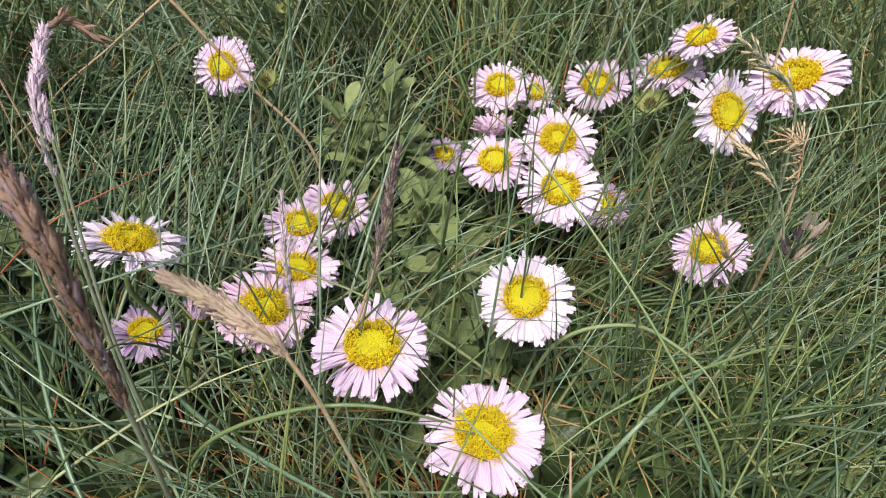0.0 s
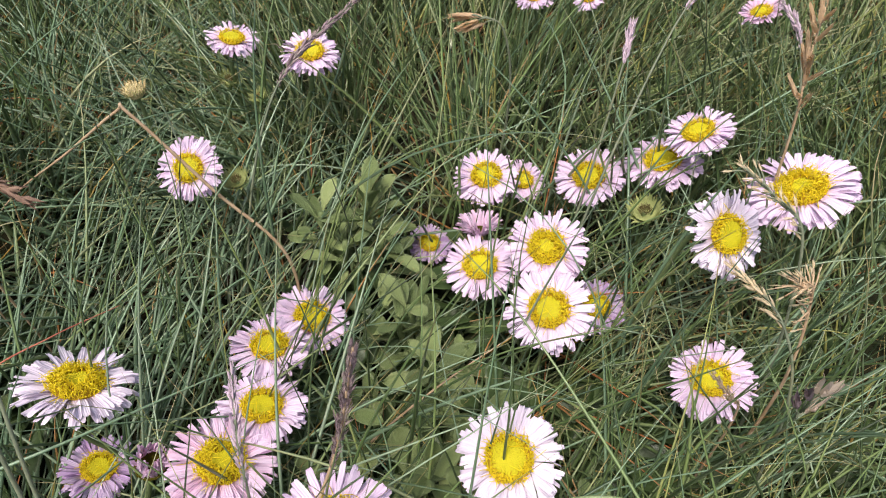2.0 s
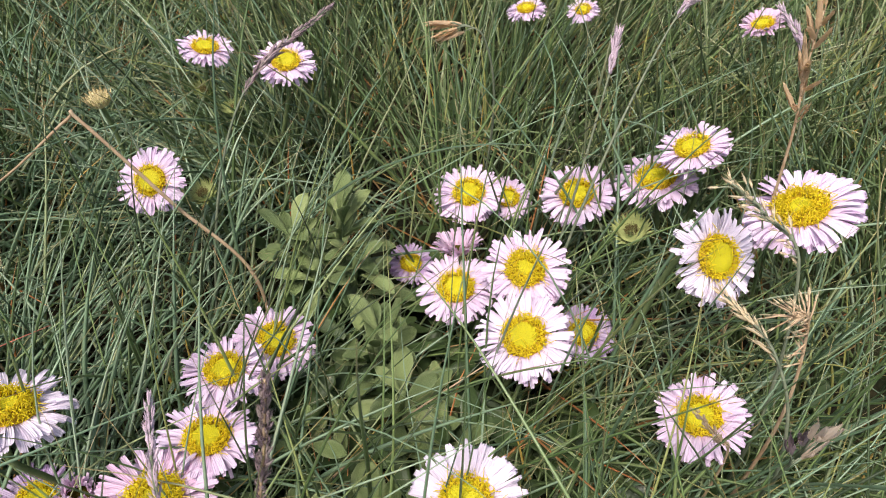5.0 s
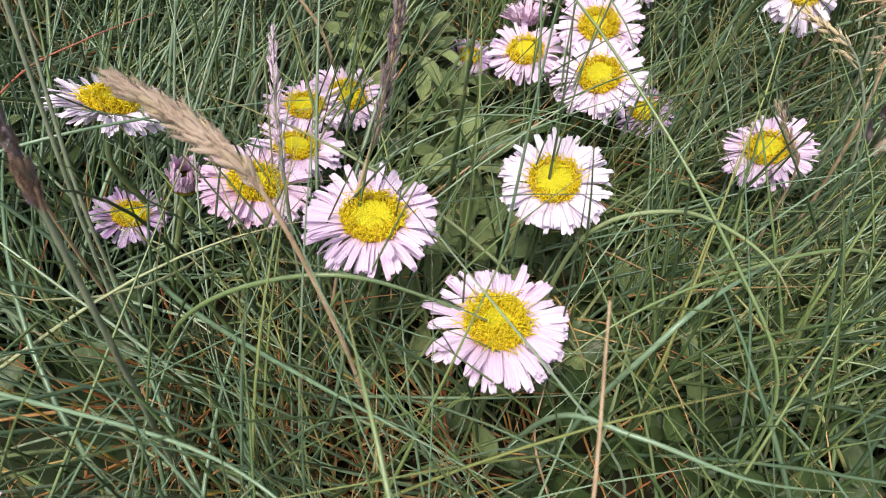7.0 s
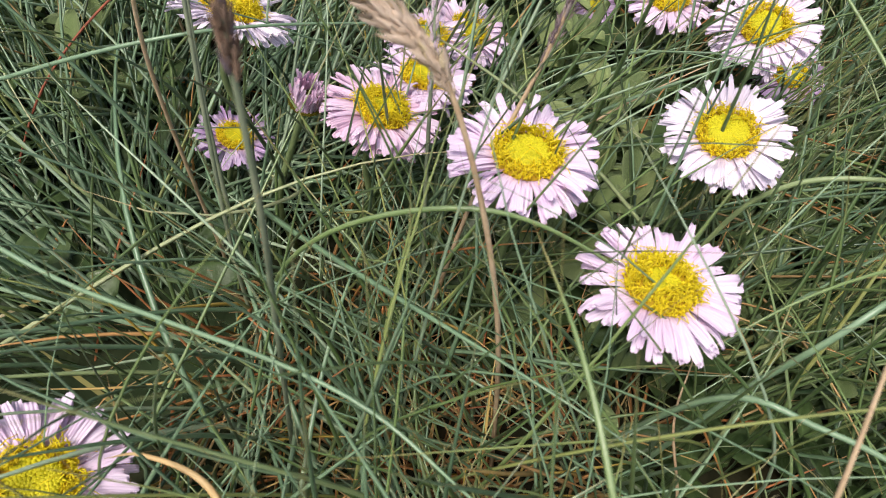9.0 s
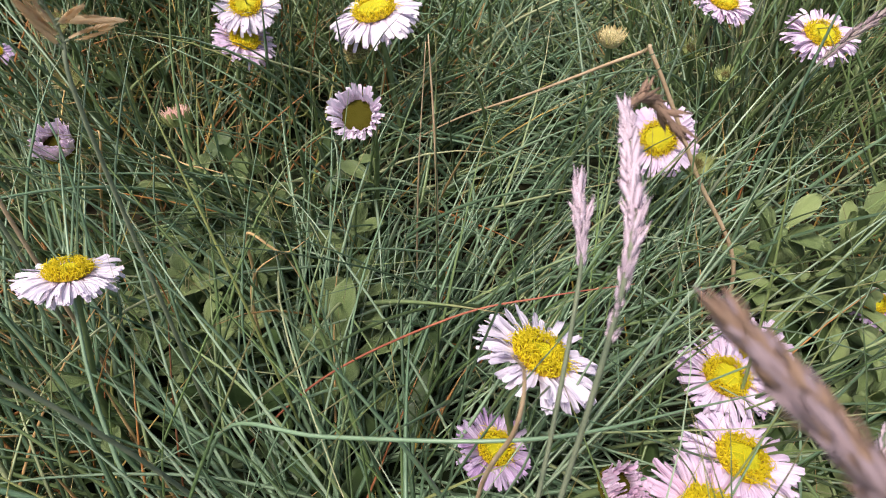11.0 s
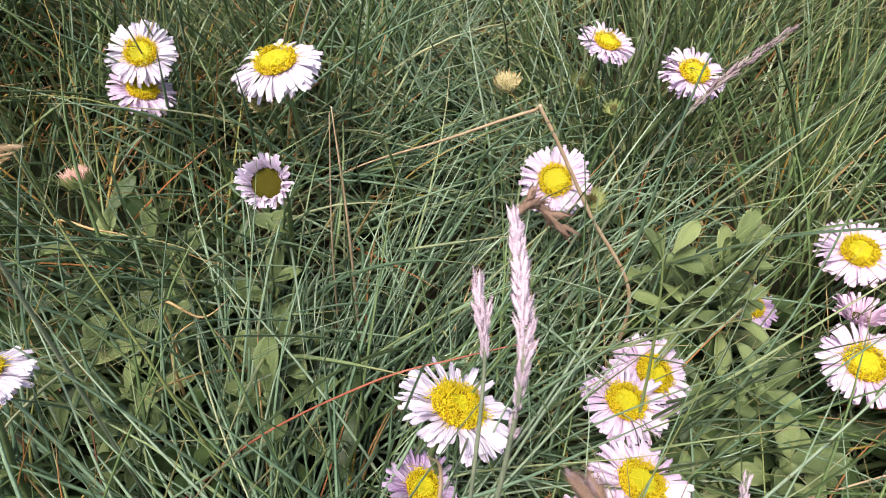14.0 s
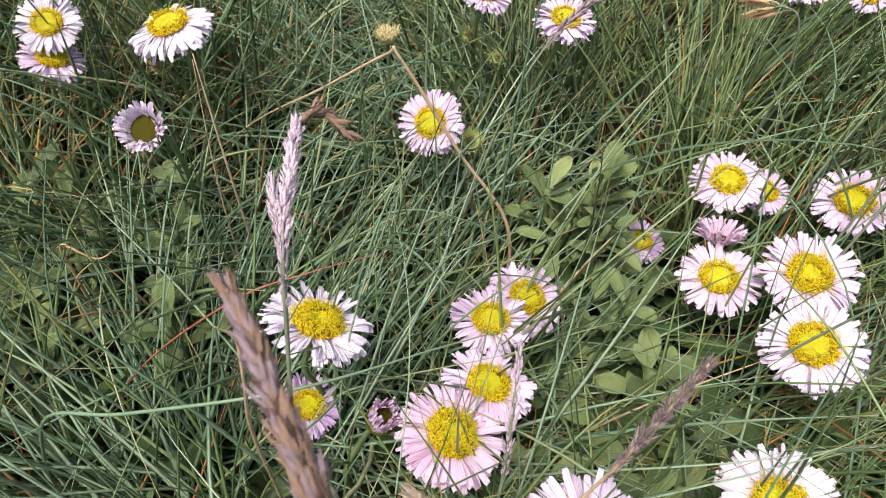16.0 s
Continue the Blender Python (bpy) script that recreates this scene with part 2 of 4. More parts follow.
def petal_mesh(k):
    """A ray floret one unit long, lying along x: narrow at its foot, blunt and notched at its tip, grooved and curved."""
    r = random.Random(100 + k)
    wide, droop, twist = r.uniform(0.082, 0.118), r.uniform(-0.10, 0.22), r.uniform(-0.6, 0.6)
    fold, bend, wave = r.uniform(-0.45, 0.40), r.gauss(0, 0.05), r.gauss(0, 0.03)
    blunt, teeth = r.uniform(0.40, 0.74), [r.uniform(0.0, 0.10) for _ in range(5)]
    verts, faces = [], []
    stations = (0.0, 0.15, 0.35, 0.55, 0.75, 0.90, 0.97, 1.0)
    for s in stations:
        w = wide * (0.58 + 0.42 * min(1.0, s / 0.65) ** 0.8) * (1 if s < 0.7 else 0.94 if s < 0.8 else 0.84 if s < 0.95 else 0.35 + 0.6 * blunt if s < 0.99 else blunt)
        z = 0.06 * math.sin(s * math.pi) - droop * s * s + wave * math.sin(s * 7)
        for j, q in enumerate((-1, -0.5, 0, 0.5, 1)):
            notch = -teeth[j] * (1.3 if abs(q) == 0.5 else 0.6) if s == 1.0 else 0
            groove = -0.30 * w * (abs(q) == 0.5)
            verts.append((s + notch, q * w + bend * s * s, z - fold * w * abs(q) ** 1.5 + groove + twist * s * q * w))
    for i in range(len(stations) - 1):
        for j in range(4):
            a = i * 5 + j
            faces.append((a, a + 5, a + 6, a + 1))
    return mesh_of("petal", verts, faces, [PETAL])


PETALS = [petal_mesh(k) for k in range(36)]


def disc_meshes(k, open_from, buds=None):
    """The button of a head, one unit in radius: a low dome, closed buds in its middle, open florets round them."""
    r = random.Random(200 + k)
    rise = lambda q: 0.34 * (1 - q ** 2.6) - 0.13 * max(0, 0.5 - q) / 0.5
    verts, faces = [], []
    rings, seg = 6, 24
    for i in range(rings + 1):
        q = i / rings
        for j in range(seg):
            a = 2 * math.pi * j / seg
            verts.append((q * 0.98 * math.cos(a), q * 0.98 * math.sin(a), rise(q) - 0.06))
    for i in range(rings):
        for j in range(seg):
            a, b = i * seg + j, i * seg + (j + 1) % seg
            faces.append((a, a + seg, b + seg, b))
    base = mesh_of("disc", verts, faces, [buds or DISC_BASE])
    verts, faces, slots = [], [], []
    count = 430
    for i in range(count):
        q = math.sqrt((i + 0.5) / count)
        a = i * 2.39996 + r.uniform(-0.05, 0.05)
        n = Vector((math.cos(a) * q * q * 1.25, math.sin(a) * q * q * 1.25, 1)).normalized()
        p = Vector((math.cos(a) * q, math.sin(a) * q, rise(q) - 0.03))
        m = Matrix.Translation(p) @ aim(n + Vector((r.uniform(-0.2, 0.2), r.uniform(-0.2, 0.2), 0)), r.random() * 6)
        k0 = len(verts)
        if q < open_from + r.uniform(-0.06, 0.06):
            w, h = 0.060 + 0.004 * q, 0.010 + 0.022 * q
            prof = ((w, -0.02), (w * 0.95, h * 0.5), (w * 0.45, h))
            for rad, z in prof:
                verts += [m @ Vector((rad * math.cos(b), rad * math.sin(b), z)) for b in (0, 1.257, 2.513, 3.770, 5.027)]
            for t in range(2):
                faces += [(k0 + t * 5 + b, k0 + t * 5 + (b + 1) % 5, k0 + t * 5 + 5 + (b + 1) % 5, k0 + t * 5 + 5 + b) for b in range(5)]
            faces.append(tuple(k0 + 10 + b for b in range(5)))
            slots += [0] * 11
        elif r.random() < 0.82:
            out = Vector((math.cos(a), math.sin(a), 0)) * (0.05 + 0.42 * q ** 3) + Vector((r.gauss(0, 0.22), r.gauss(0, 0.22), 1))
            m = Matrix.Translation(p) @ aim(out, r.random() * 6)
            h = r.uniform(0.10, 0.21) + 0.06 * q * r.random()
            for rad, z in ((0.020, 0.0), (0.027, h * 0.6), (0.036, h * 0.9)):
                verts += [m @ Vector((rad * math.cos(b), rad * math.sin(b), z)) for b in (0, 1.257, 2.513, 3.770, 5.027)]
            verts += [m @ Vector((0.066 * math.cos(b + 0.63), 0.066 * math.sin(b + 0.63), h * r.uniform(0.88, 1.08))) for b in (0, 1.257, 2.513, 3.770, 5.027)]
            for t in range(2):
                faces += [(k0 + t * 5 + b, k0 + t * 5 + (b + 1) % 5, k0 + t * 5 + 5 + (b + 1) % 5, k0 + t * 5 + 5 + b) for b in range(5)]
            faces += [(k0 + 10 + b, k0 + 10 + (b + 1) % 5, k0 + 15 + b) for b in range(5)]
            slots += [1] * 15
            if r.random() < 0.85:  # a curling style standing out of it
                bx, by = r.gauss(0, 0.10), r.gauss(0, 0.10)
                sv, sf = tube([m @ Vector((0, 0, h * 0.6)), m @ Vector((bx * 0.5, by * 0.5, h + 0.05)), m @ Vector((bx * 1.4, by * 1.4, h + r.uniform(0.08, 0.14))), m @ Vector((bx * 2.2, by * 2.2, h + r.uniform(0.06, 0.14)))], [0.018, 0.018, 0.016, 0.013], 3)
                e = len(verts)
                verts += sv
                faces += [tuple(e + c for c in q4) for q4 in sf]
                slots += [1] * len(sf)
    return base, mesh_of("floret", verts, faces, [buds or DISC_BUD, DISC_OPEN], True, slots)


DISCS = [disc_meshes(0, 0.62), disc_meshes(1, 0.72), disc_meshes(2, 0.40), disc_meshes(3, 1.2, DISC_GREEN)]


def cup_mesh(ribs=0.0):
    """The green bowl under a head, one unit in radius, smooth or ribbed."""
    v, f = [], []
    for rad, z in ((0.16, -0.62), (0.55, -0.52), (0.86, -0.25), (0.95, -0.04)):
        v += [(rad * (1 + ribs * (-1) ** j) * math.cos(2 * math.pi * j / 20), rad * (1 + ribs * (-1) ** j) * math.sin(2 * math.pi * j / 20), z) for j in range(20)]
    for i in range(3):
        f += [(i * 20 + j, i * 20 + (j + 1) % 20, i * 20 + 20 + (j + 1) % 20, i * 20 + 20 + j) for j in range(20)]
    return mesh_of("cup", v, f, [BRACT])


CUPS = [cup_mesh(0.05), cup_mesh(0.03)]
BOWL = cup_mesh()
BOWL.name = "bowl"


def bract_mesh(k, mat):
    """One narrow bract, one unit long, along z, bulging along x and pointed."""
    r = random.Random(340 + k)
    v = []
    for t in (0, 0.3, 0.65, 1.0):
        w = 0.13 * (1 - 0.8 * t ** 2)
        out = 0.22 * math.sin(min(1, t * 1.5) * 1.6) + r.uniform(-0.04, 0.14) * t * t
        for q in (-1, 0, 1):
            v.append((out + (0.05 if q == 0 else 0), q * w, t))
    f = [(i * 3 + q, i * 3 + q + 1, i * 3 + q + 4, i * 3 + q + 3) for i in range(3) for q in range(2)]
    return mesh_of("bract", v, f, [mat])


BRACTS = [[bract_mesh(k, BRACT_TAN) for k in range(4)], [bract_mesh(k, BRACT) for k in range(4)]]


def leaf_shape(length, width, curl, cup, thick=0.0007, rows=7, foot=0.18):
    """A thick spoon-shaped leaf along x from its foot at the origin; z is up. Gives points, faces and nearness to the edge."""
    verts, edge = [], []
    qs = (-1, -0.6, 0, 0.6, 1)
    for side in (1, -1):
        for i in range(rows + 1):
            s = i / rows
            w = width * 0.5 * (foot + (1 - foot) * math.sin(min(1.0, s / 0.7) * math.pi / 2) ** 1.6) * (1.0 if s < 0.7 else math.sqrt(max(0.02, 1 - ((s - 0.7) / 0.31) ** 2)))
            x, z = length * s, curl * length * s * s
            for q in qs:
                flat = 1 - abs(q)
                verts.append((x, q * w, z + cup * w * q * q * 1.2 - 0.06 * width * (q == 0) + side * thick * (0.15 + flat)))
                edge.append(max(0.0, abs(q) * 1.6 - 0.9))
    c, n = len(qs), (rows + 1) * len(qs)
    faces = [(i * c + j, (i + 1) * c + j, (i + 1) * c + j + 1, i * c + j + 1) for i in range(rows) for j in range(c - 1)]
    faces += [tuple(n + k for k in f[::-1]) for f in faces]
    for i in range(rows):
        faces += [(i * c, n + i * c, n + (i + 1) * c, (i + 1) * c), (i * c + c - 1, (i + 1) * c + c - 1, n + (i + 1) * c + c - 1, n + i * c + c - 1)]
    faces += [tuple(rows * c + j for j in range(c)) + tuple(n + rows * c + j for j in range(c))[::-1]]
    return verts, faces, edge


def leaf_mesh(k):
    r = random.Random(400 + k)
    v, f, e = leaf_shape(1.0, r.uniform(0.36, 0.50), r.uniform(-0.40, 0.22), r.uniform(0.05, 0.55), 0.016, 9)
    return mesh_of("leaf", v, f, [LEAF], True, None, across=e)


LEAVES = [leaf_mesh(k) for k in range(8)]


def put_leaf(parent, at, heading, rise, size, roll=0.0, origin=(0, 0, 0)):
    m = Matrix.Translation(Vector(at) - Vector(origin)) @ Matrix.Rotation(heading, 4, "Z") @ Matrix.Rotation(-rise, 4, "Y") @ Matrix.Rotation(roll, 4, "X") @ Matrix.Scale(size, 4)
    return part("leaf", rng.choice(LEAVES), parent, "", m)


def stem_to(thing, top, normal, width, seed, leaves=0, lean=0.35):
    """A stem from the ground under a head up to it, entering along the head's axis."""
    r = random.Random(seed)
    top, base = Vector(top), Vector(thing.location)
    reach = top - Vector(normal) * 0.022
    mid = base.lerp(reach, 0.5) + Vector((r.uniform(-0.006, 0.006), r.uniform(-0.006, 0.006), 0.004))
    line = spline([base - Vector((0, 0, 0.004)), mid, reach, top], 5)
    v, f = tube([p - base for p in line], [width * (1.15 - 0.25 * i / len(line)) for i in range(len(line))], 8)
    part("stem", mesh_of("stem", v, f, [STEM]), thing)
    for k in range(leaves):
        p = line[int(len(line) * (0.25 + 0.45 * k / max(1, leaves)))]
        put_leaf(thing, p, r.uniform(0, 6.3), r.uniform(0.5, 1.0), r.uniform(0.013, 0.024), r.uniform(-0.3, 0.3), base)


def head_frame(x, y, z, lean, heading):
    n = Vector((math.sin(radians(lean)) * math.cos(radians(heading)), math.sin(radians(lean)) * math.sin(radians(heading)), math.cos(radians(lean))))
    return n, Matrix.Translation((x, y, z)) @ aim(n, rng.random() * 6.28)


def daisy(x, y, z, across, lean, heading, tint=LILAC, label="open seaside daisy with pale lilac petals and a yellow disc", petals=106, lift=4.0, disc=0, button=0.45, foot=None, leaves=0, reach=1.0, ragged=1.35, sunk=0.0):
    """An open or half-open flower on its stem. lift: degrees by which the petals rise from the head's plane."""
    n, m = head_frame(x, y, z, lean, heading)
    bx, by = foot or (x - n.x * z * 0.55 + rng.uniform(-0.012, 0.012), y - n.y * z * 0.55 + rng.uniform(-0.004, 0.016))
    thing = tagged(empty("seaside_daisy", (bx, by, 0)), label, "flower", "seaside daisies")
    m = Matrix.Translation((-bx, -by, 0)) @ m
    rad = across / 2
    rd = rad * button
    stem_to(thing, (x, y, z - 0.3 * rd), n, 0.00125, int(x * 9999), leaves)
    part("cup", rng.choice(CUPS), thing, "green bracts", m @ Matrix.Diagonal((rd * 0.95, rd * 0.95, rd * 0.75, 1)))
    base, florets = DISCS[disc]
    d = part("disc", base, thing, "domed yellow disc", m @ Matrix.Translation((0, 0, -0.15 * sunk * rd)) @ Matrix.Diagonal((rd, rd, rd * (0.95 - sunk * 0.9), 1)))
    part("floret", florets, d, "dense yellow tubular florets")["kind"] = "stuff"
    length = (rad - rd * 0.86) * reach
    for i in range(petals):
        layer = i % 2
        a = 2 * math.pi * (i + rng.uniform(-0.45, 0.45)) / petals
        if ragged > 1 and rng.random() < 0.02 * ragged:
            continue
        up = radians(lift + 3 - 11 * layer + rng.gauss(0, 5.0 * ragged))
        size = length * rng.uniform(0.84, 1.13) * (1 if rng.random() > 0.07 else 0.72)
        wide = rng.uniform(0.8, 1.2) * rad * 0.60
        p = m @ Matrix.Rotation(a, 4, "Z") @ Matrix.Translation((rd * 0.86, 0, -0.0008 - 0.0006 * layer)) @ Matrix.Rotation(-up, 4, "Y") @ Matrix.Rotation(rng.gauss(0, 0.09), 4, "Z") @ Matrix.Rotation(rng.gauss(0, 0.30), 4, "X")
        ob = part("petal", rng.choice(PETALS), thing, "", p @ Matrix.Diagonal((size, wide, size, 1)))
        f = rng.uniform(0.93, 1.05)
        ob.color = (min(1, tint[0] * f), min(1, tint[1] * f), min(1, tint[2] * f), 1)
    HEADS.append((x, y, z, rad))
    return thing


def bud(x, y, z, across, lean, heading, label="spent daisy head of green and tan bracts", kind=1):
    """A head without open petals. kind 0: tan, hollow; 1: green, hollow; 2: tan, domed; 3: closed, pink-tipped."""
    flare, wide, tall, fill = ((0.30, 0.84, 0.30, SPENT), (0.38, 0.5, 0.6, SPENT), (0.05, 0.9, 0.8, FLUFF), (-0.02, 0.86, 1.25, PINK_TIP))[kind]
    n, m = head_frame(x, y, z, lean, heading)
    bx, by = x - n.x * z * 0.5 + rng.uniform(-0.01, 0.01), y - n.y * z * 0.5 + rng.uniform(-0.004, 0.012)
    thing = tagged(empty("daisy_bud", (bx, by, 0)), label, "flower bud", "spent daisy heads")
    m = Matrix.Translation((-bx, -by, 0)) @ m
    r = across * 0.40
    stem_to(thing, (x, y, z - 0.4 * r), n, 0.0011, int(x * 9999) + 5)
    cup = part("cup", BOWL, thing, "green bowl of the head", m @ Matrix.Diagonal((r, r, r, 1)))
    for k in range(32):
        a = 2 * math.pi * (k + rng.uniform(-0.3, 0.3)) / 32
        o = Matrix.Rotation(a, 4, "Z") @ Matrix.Translation((0.78, 0, -0.45)) @ Matrix.Rotation(rng.gauss(flare, 0.14), 4, "Y") @ Matrix.Scale(rng.uniform(0.85, 1.15) * (0.78 if kind == 0 else 1), 4)
        part("bract", rng.choice(BRACTS[kind % 2]), cup, "", o)
    pieces = []
    q = random.Random(int(abs(x) * 1e4))
    for i in range(110):
        a, s = i * 2.4, math.sqrt((i + 0.5) / 110)
        p = Vector((math.cos(a) * s * 0.9, math.sin(a) * s * 0.9, -0.1 + 0.18 * (1 - s)))
        o = Matrix.Translation(p) @ aim((p.x * 0.8 + q.uniform(-0.3, 0.3), p.y * 0.8 + q.uniform(-0.3, 0.3), 1.2))
        h = (0.35 + 0.25 * s) * q.uniform(0.6, 1.25)
        v = [o @ Vector((0.05 * math.cos(b), 0.05 * math.sin(b), -0.1)) for b in (0, 2.09, 4.19)] + [o @ Vector((0.035 * math.cos(b), 0.035 * math.sin(b), h)) for b in (0, 2.09, 4.19)]
        pieces.append((v, [(0, 1, 4, 3), (1, 2, 5, 4), (2, 0, 3, 5), (3, 4, 5)]))
    part("withered_centre", mesh_of("withered_centre", *joined(pieces), [fill]), thing, "withered florets" if kind < 3 else "closed pink petals", m @ Matrix.Diagonal((r * wide, r * wide, r * tall, 1)))["kind"] = "stuff"
    HEADS.append((x, y, z, across * 0.65))


# the front of the patch
daisy(0.018, 0.080, 0.108, 0.0400, 7, 98, LILAC, disc=2, leaves=2, ragged=1.3)
daisy(-0.021, 0.104, 0.116, 0.0400, 5, 107, LILAC, disc=0, leaves=1)
daisy(0.032, 0.132, 0.111, 0.0362, 13, -135, WHITE, "open seaside daisy with nearly white petals and a yellow disc", disc=1, leaves=2)
daisy(0.116, 0.178, 0.093, 0.0335, 27, -175, LILAC, disc=0)
daisy(-0.117, 0.003, 0.077, 0.0460, 25, 34, LILAC, disc=0, leaves=1)
daisy(0.010, 0.001, 0.119, 0.0415, 30, 113, LILAC, disc=0)
# the cluster in the middle
daisy(0.051, 0.203, 0.097, 0.0377, 17, -133, (0.87, 0.73, 0.87), disc=0)
daisy(0.052, 0.239, 0.095, 0.0377, 18, -129, LILAC, disc=2)
daisy(0.023, 0.241, 0.075, 0.0359, 10, -132, LILAC, disc=0)
daisy(0.086, 0.240, 0.050, 0.0300, 14, -147, SHADED_MAUVE, "small mauve daisy low among the grass, petals toned down for shade", disc=0)
daisy(-0.004, 0.291, 0.029, 0.0263, 9, -54, SHADED_MAUVE, "small mauve daisy low among the grass, petals toned down for shade", disc=0)
daisy(0.022, 0.264, 0.075, 0.0215, 24, 105, PINK, "half-open pink daisy turned aside", lift=52, disc=3, sunk=0.4, button=0.5, reach=1.5)
daisy(0.025, 0.305, 0.074, 0.0363, 13, -122, LILAC, disc=0)
daisy(0.046, 0.310, 0.068, 0.0260, 14, -75, LILAC, disc=0)
daisy(0.079, 0.299, 0.085, 0.0367, 18, -145, LILAC, disc=0)
daisy(0.117, 0.306, 0.094, 0.0415, 19, 157, LILAC, disc=0)
daisy(0.126, 0.302, 0.118, 0.0336, 28, 171, LILAC, disc=0)
daisy(0.151, 0.246, 0.137, 0.0431, 29, 175, LILAC, disc=2)
daisy(0.114, 0.217, 0.137, 0.0350, 41, -60, WHITE, "open seaside daisy tilted aside on a thick stem", disc=1, foot=(0.085, 0.225))
# the row beside the seed heads
daisy(-0.120, 0.265, 0.102, 0.0311, 35, -97, LILAC, disc=1)
daisy(-0.056, 0.214, 0.059, 0.0363, 17, 0, LILAC, disc=0)
daisy(-0.068, 0.189, 0.073, 0.0345, 8, 62, LILAC, disc=0)
daisy(-0.061, 0.155, 0.085, 0.0350, 15, 73, LILAC, disc=0)
daisy(-0.068, 0.130, 0.092, 0.0385, 18, 31, PINK, "open pink-tinged seaside daisy with a yellow disc", disc=2)
daisy(-0.127, 0.153, 0.098, 0.0415, 28, 64, WHITE, "open seaside daisy with nearly white petals and a yellow disc", disc=2)
daisy(-0.132, 0.139, 0.048, 0.0300, 19, 37, SHADED_MAUVE, "mauve daisy low in the grass, shade put into its petal colour", disc=0, ragged=2.2)
daisy(-0.093, 0.128, 0.090, 0.0190, 20, 2, PINK, "half-closed pink daisy beside an open one", lift=100, disc=3, petals=64, ragged=1.3, button=0.6, reach=2.0, sunk=0.5)
# farther back
daisy(-0.117, 0.345, 0.122, 0.0275, 10, 12, LILAC, disc=1)
daisy(-0.074, 0.340, 0.121, 0.0314, 10, -50, LILAC, disc=1)
daisy(0.050, 0.434, 0.110, 0.0240, 11, 176, LILAC)
daisy(0.085, 0.438, 0.110, 0.0200, 19, -144, LILAC)
daisy(0.109, 0.470, 0.110, 0.0220, 17, -177, LILAC)
daisy(0.177, 0.399, 0.130, 0.0246, 25, 177, PINK, "half-closed pink daisy on a tall stem", lift=30)
# the thinner patch to the west
daisy(-0.218, 0.198, 0.125, 0.0245, 36, -80, (0.93, 0.78, 0.90), "half-open cup-shaped pink daisy on a leafy stem", lift=66, disc=3, button=0.53, foot=(-0.232, 0.218), leaves=3, reach=1.15, petals=80, sunk=0.45)
daisy(-0.255, 0.271, 0.118, 0.0420, 12, -165, WHITE, "open seaside daisy with drooping white petals", disc=1, lift=-18)
daisy(-0.326, 0.266, 0.105, 0.0324, 27, -61, WHITE, "open seaside daisy with nearly white petals and a yellow disc", disc=1)
daisy(-0.324, 0.257, 0.090, 0.0313, 22, 32, LILAC, disc=0)
daisy(-0.265, 0.104, 0.115, 0.0300, 27, 114, WHITE, "open seaside daisy with white petals, alone in the grass", disc=2, leaves=2, lift=-10)
daisy(-0.347, 0.159, 0.088, 0.0270, 14, -60, (0.93, 0.76, 0.88), "nearly closed pale pink daisy", lift=98, disc=3, button=0.60, reach=1.25, petals=110, sunk=0.5)
daisy(-0.414, 0.128, 0.045, 0.0280, 19, 34, SHADED_MAUVE, "mauve daisy low in the grass, shade put into its petal colour", disc=0)
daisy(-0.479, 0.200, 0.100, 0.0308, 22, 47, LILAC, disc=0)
daisy(-0.443, 0.201, 0.080, 0.0170, 21, 17, SHADED_MAUVE, "small mauve daisy low among the grass, petals toned down for shade")
# heads past flowering
bud(-0.102, 0.273, 0.089, 0.0130, 14, -110)
bud(0.094, 0.251, 0.112, 0.0145, 23, -145)
bud(-0.154, 0.300, 0.118, 0.0130, 6, -85, "spent daisy head, tan and domed", 2)
bud(-0.123, 0.343, 0.097, 0.0120, 15, -31)
bud(-0.263, 0.266, 0.0975, 0.0145, 24, -94, "spent daisy head, hollow, ringed by tan bracts", 0)
bud(-0.396, 0.210, 0.104, 0.0160, 32, -50, "spent daisy head, hollow, ringed by tan bracts", 0)
bud(-0.396, 0.204, 0.078, 0.0160, 30, -45, "spent daisy head, hollow, ringed by tan bracts", 0)
bud(-0.3805, 0.140, 0.071, 0.0165, 20, 60, "closed pink-tipped daisy bud in green bracts", 3)
bud(-0.319, 0.200, 0.085, 0.0165, 22, 150, "closed pink-tipped daisy bud in green bracts", 3)
bud(-0.104, 0.331, 0.096, 0.0095, 20, -106)

# ---- leafy shoots of the daisies ----
def rosette(x, y, z, count, size, seed, rise=(0.15, 0.9), height=0.03, label="daisy shoot with thick spoon-shaped grey-green leaves"):
    """A shoot: a short stem at whose end leaves stand round."""
    r = random.Random(seed)
    if z > 0.055:
        HEADS.append((x, y, z, size * 0.85))
    thing = tagged(empty("daisy_shoot", (x, y, 0)), label, "leafy shoot", "leafy daisy shoots")
    line = spline([(0, 0, -0.003), (r.uniform(-0.004, 0.004), 0, z * 0.5), (0, 0, z)], 4)
    part("stem", mesh_of("stem", *tube(line, [0.0016] * len(line), 7), [STEM]), thing)
    for i in range(count):
        s = i / max(1, count - 1)
        a = i * 2.4 + r.uniform(-0.3, 0.3)
        up = rise[0] + (rise[1] - rise[0]) * s + r.uniform(-0.15, 0.15)
        at = (0.002 * math.cos(a), 0.002 * math.sin(a), z - height * (1 - s))
        put_leaf(thing, at, a, up, size * r.uniform(0.7, 1.15) * (1 - 0.3 * s), r.uniform(-0.35, 0.35))


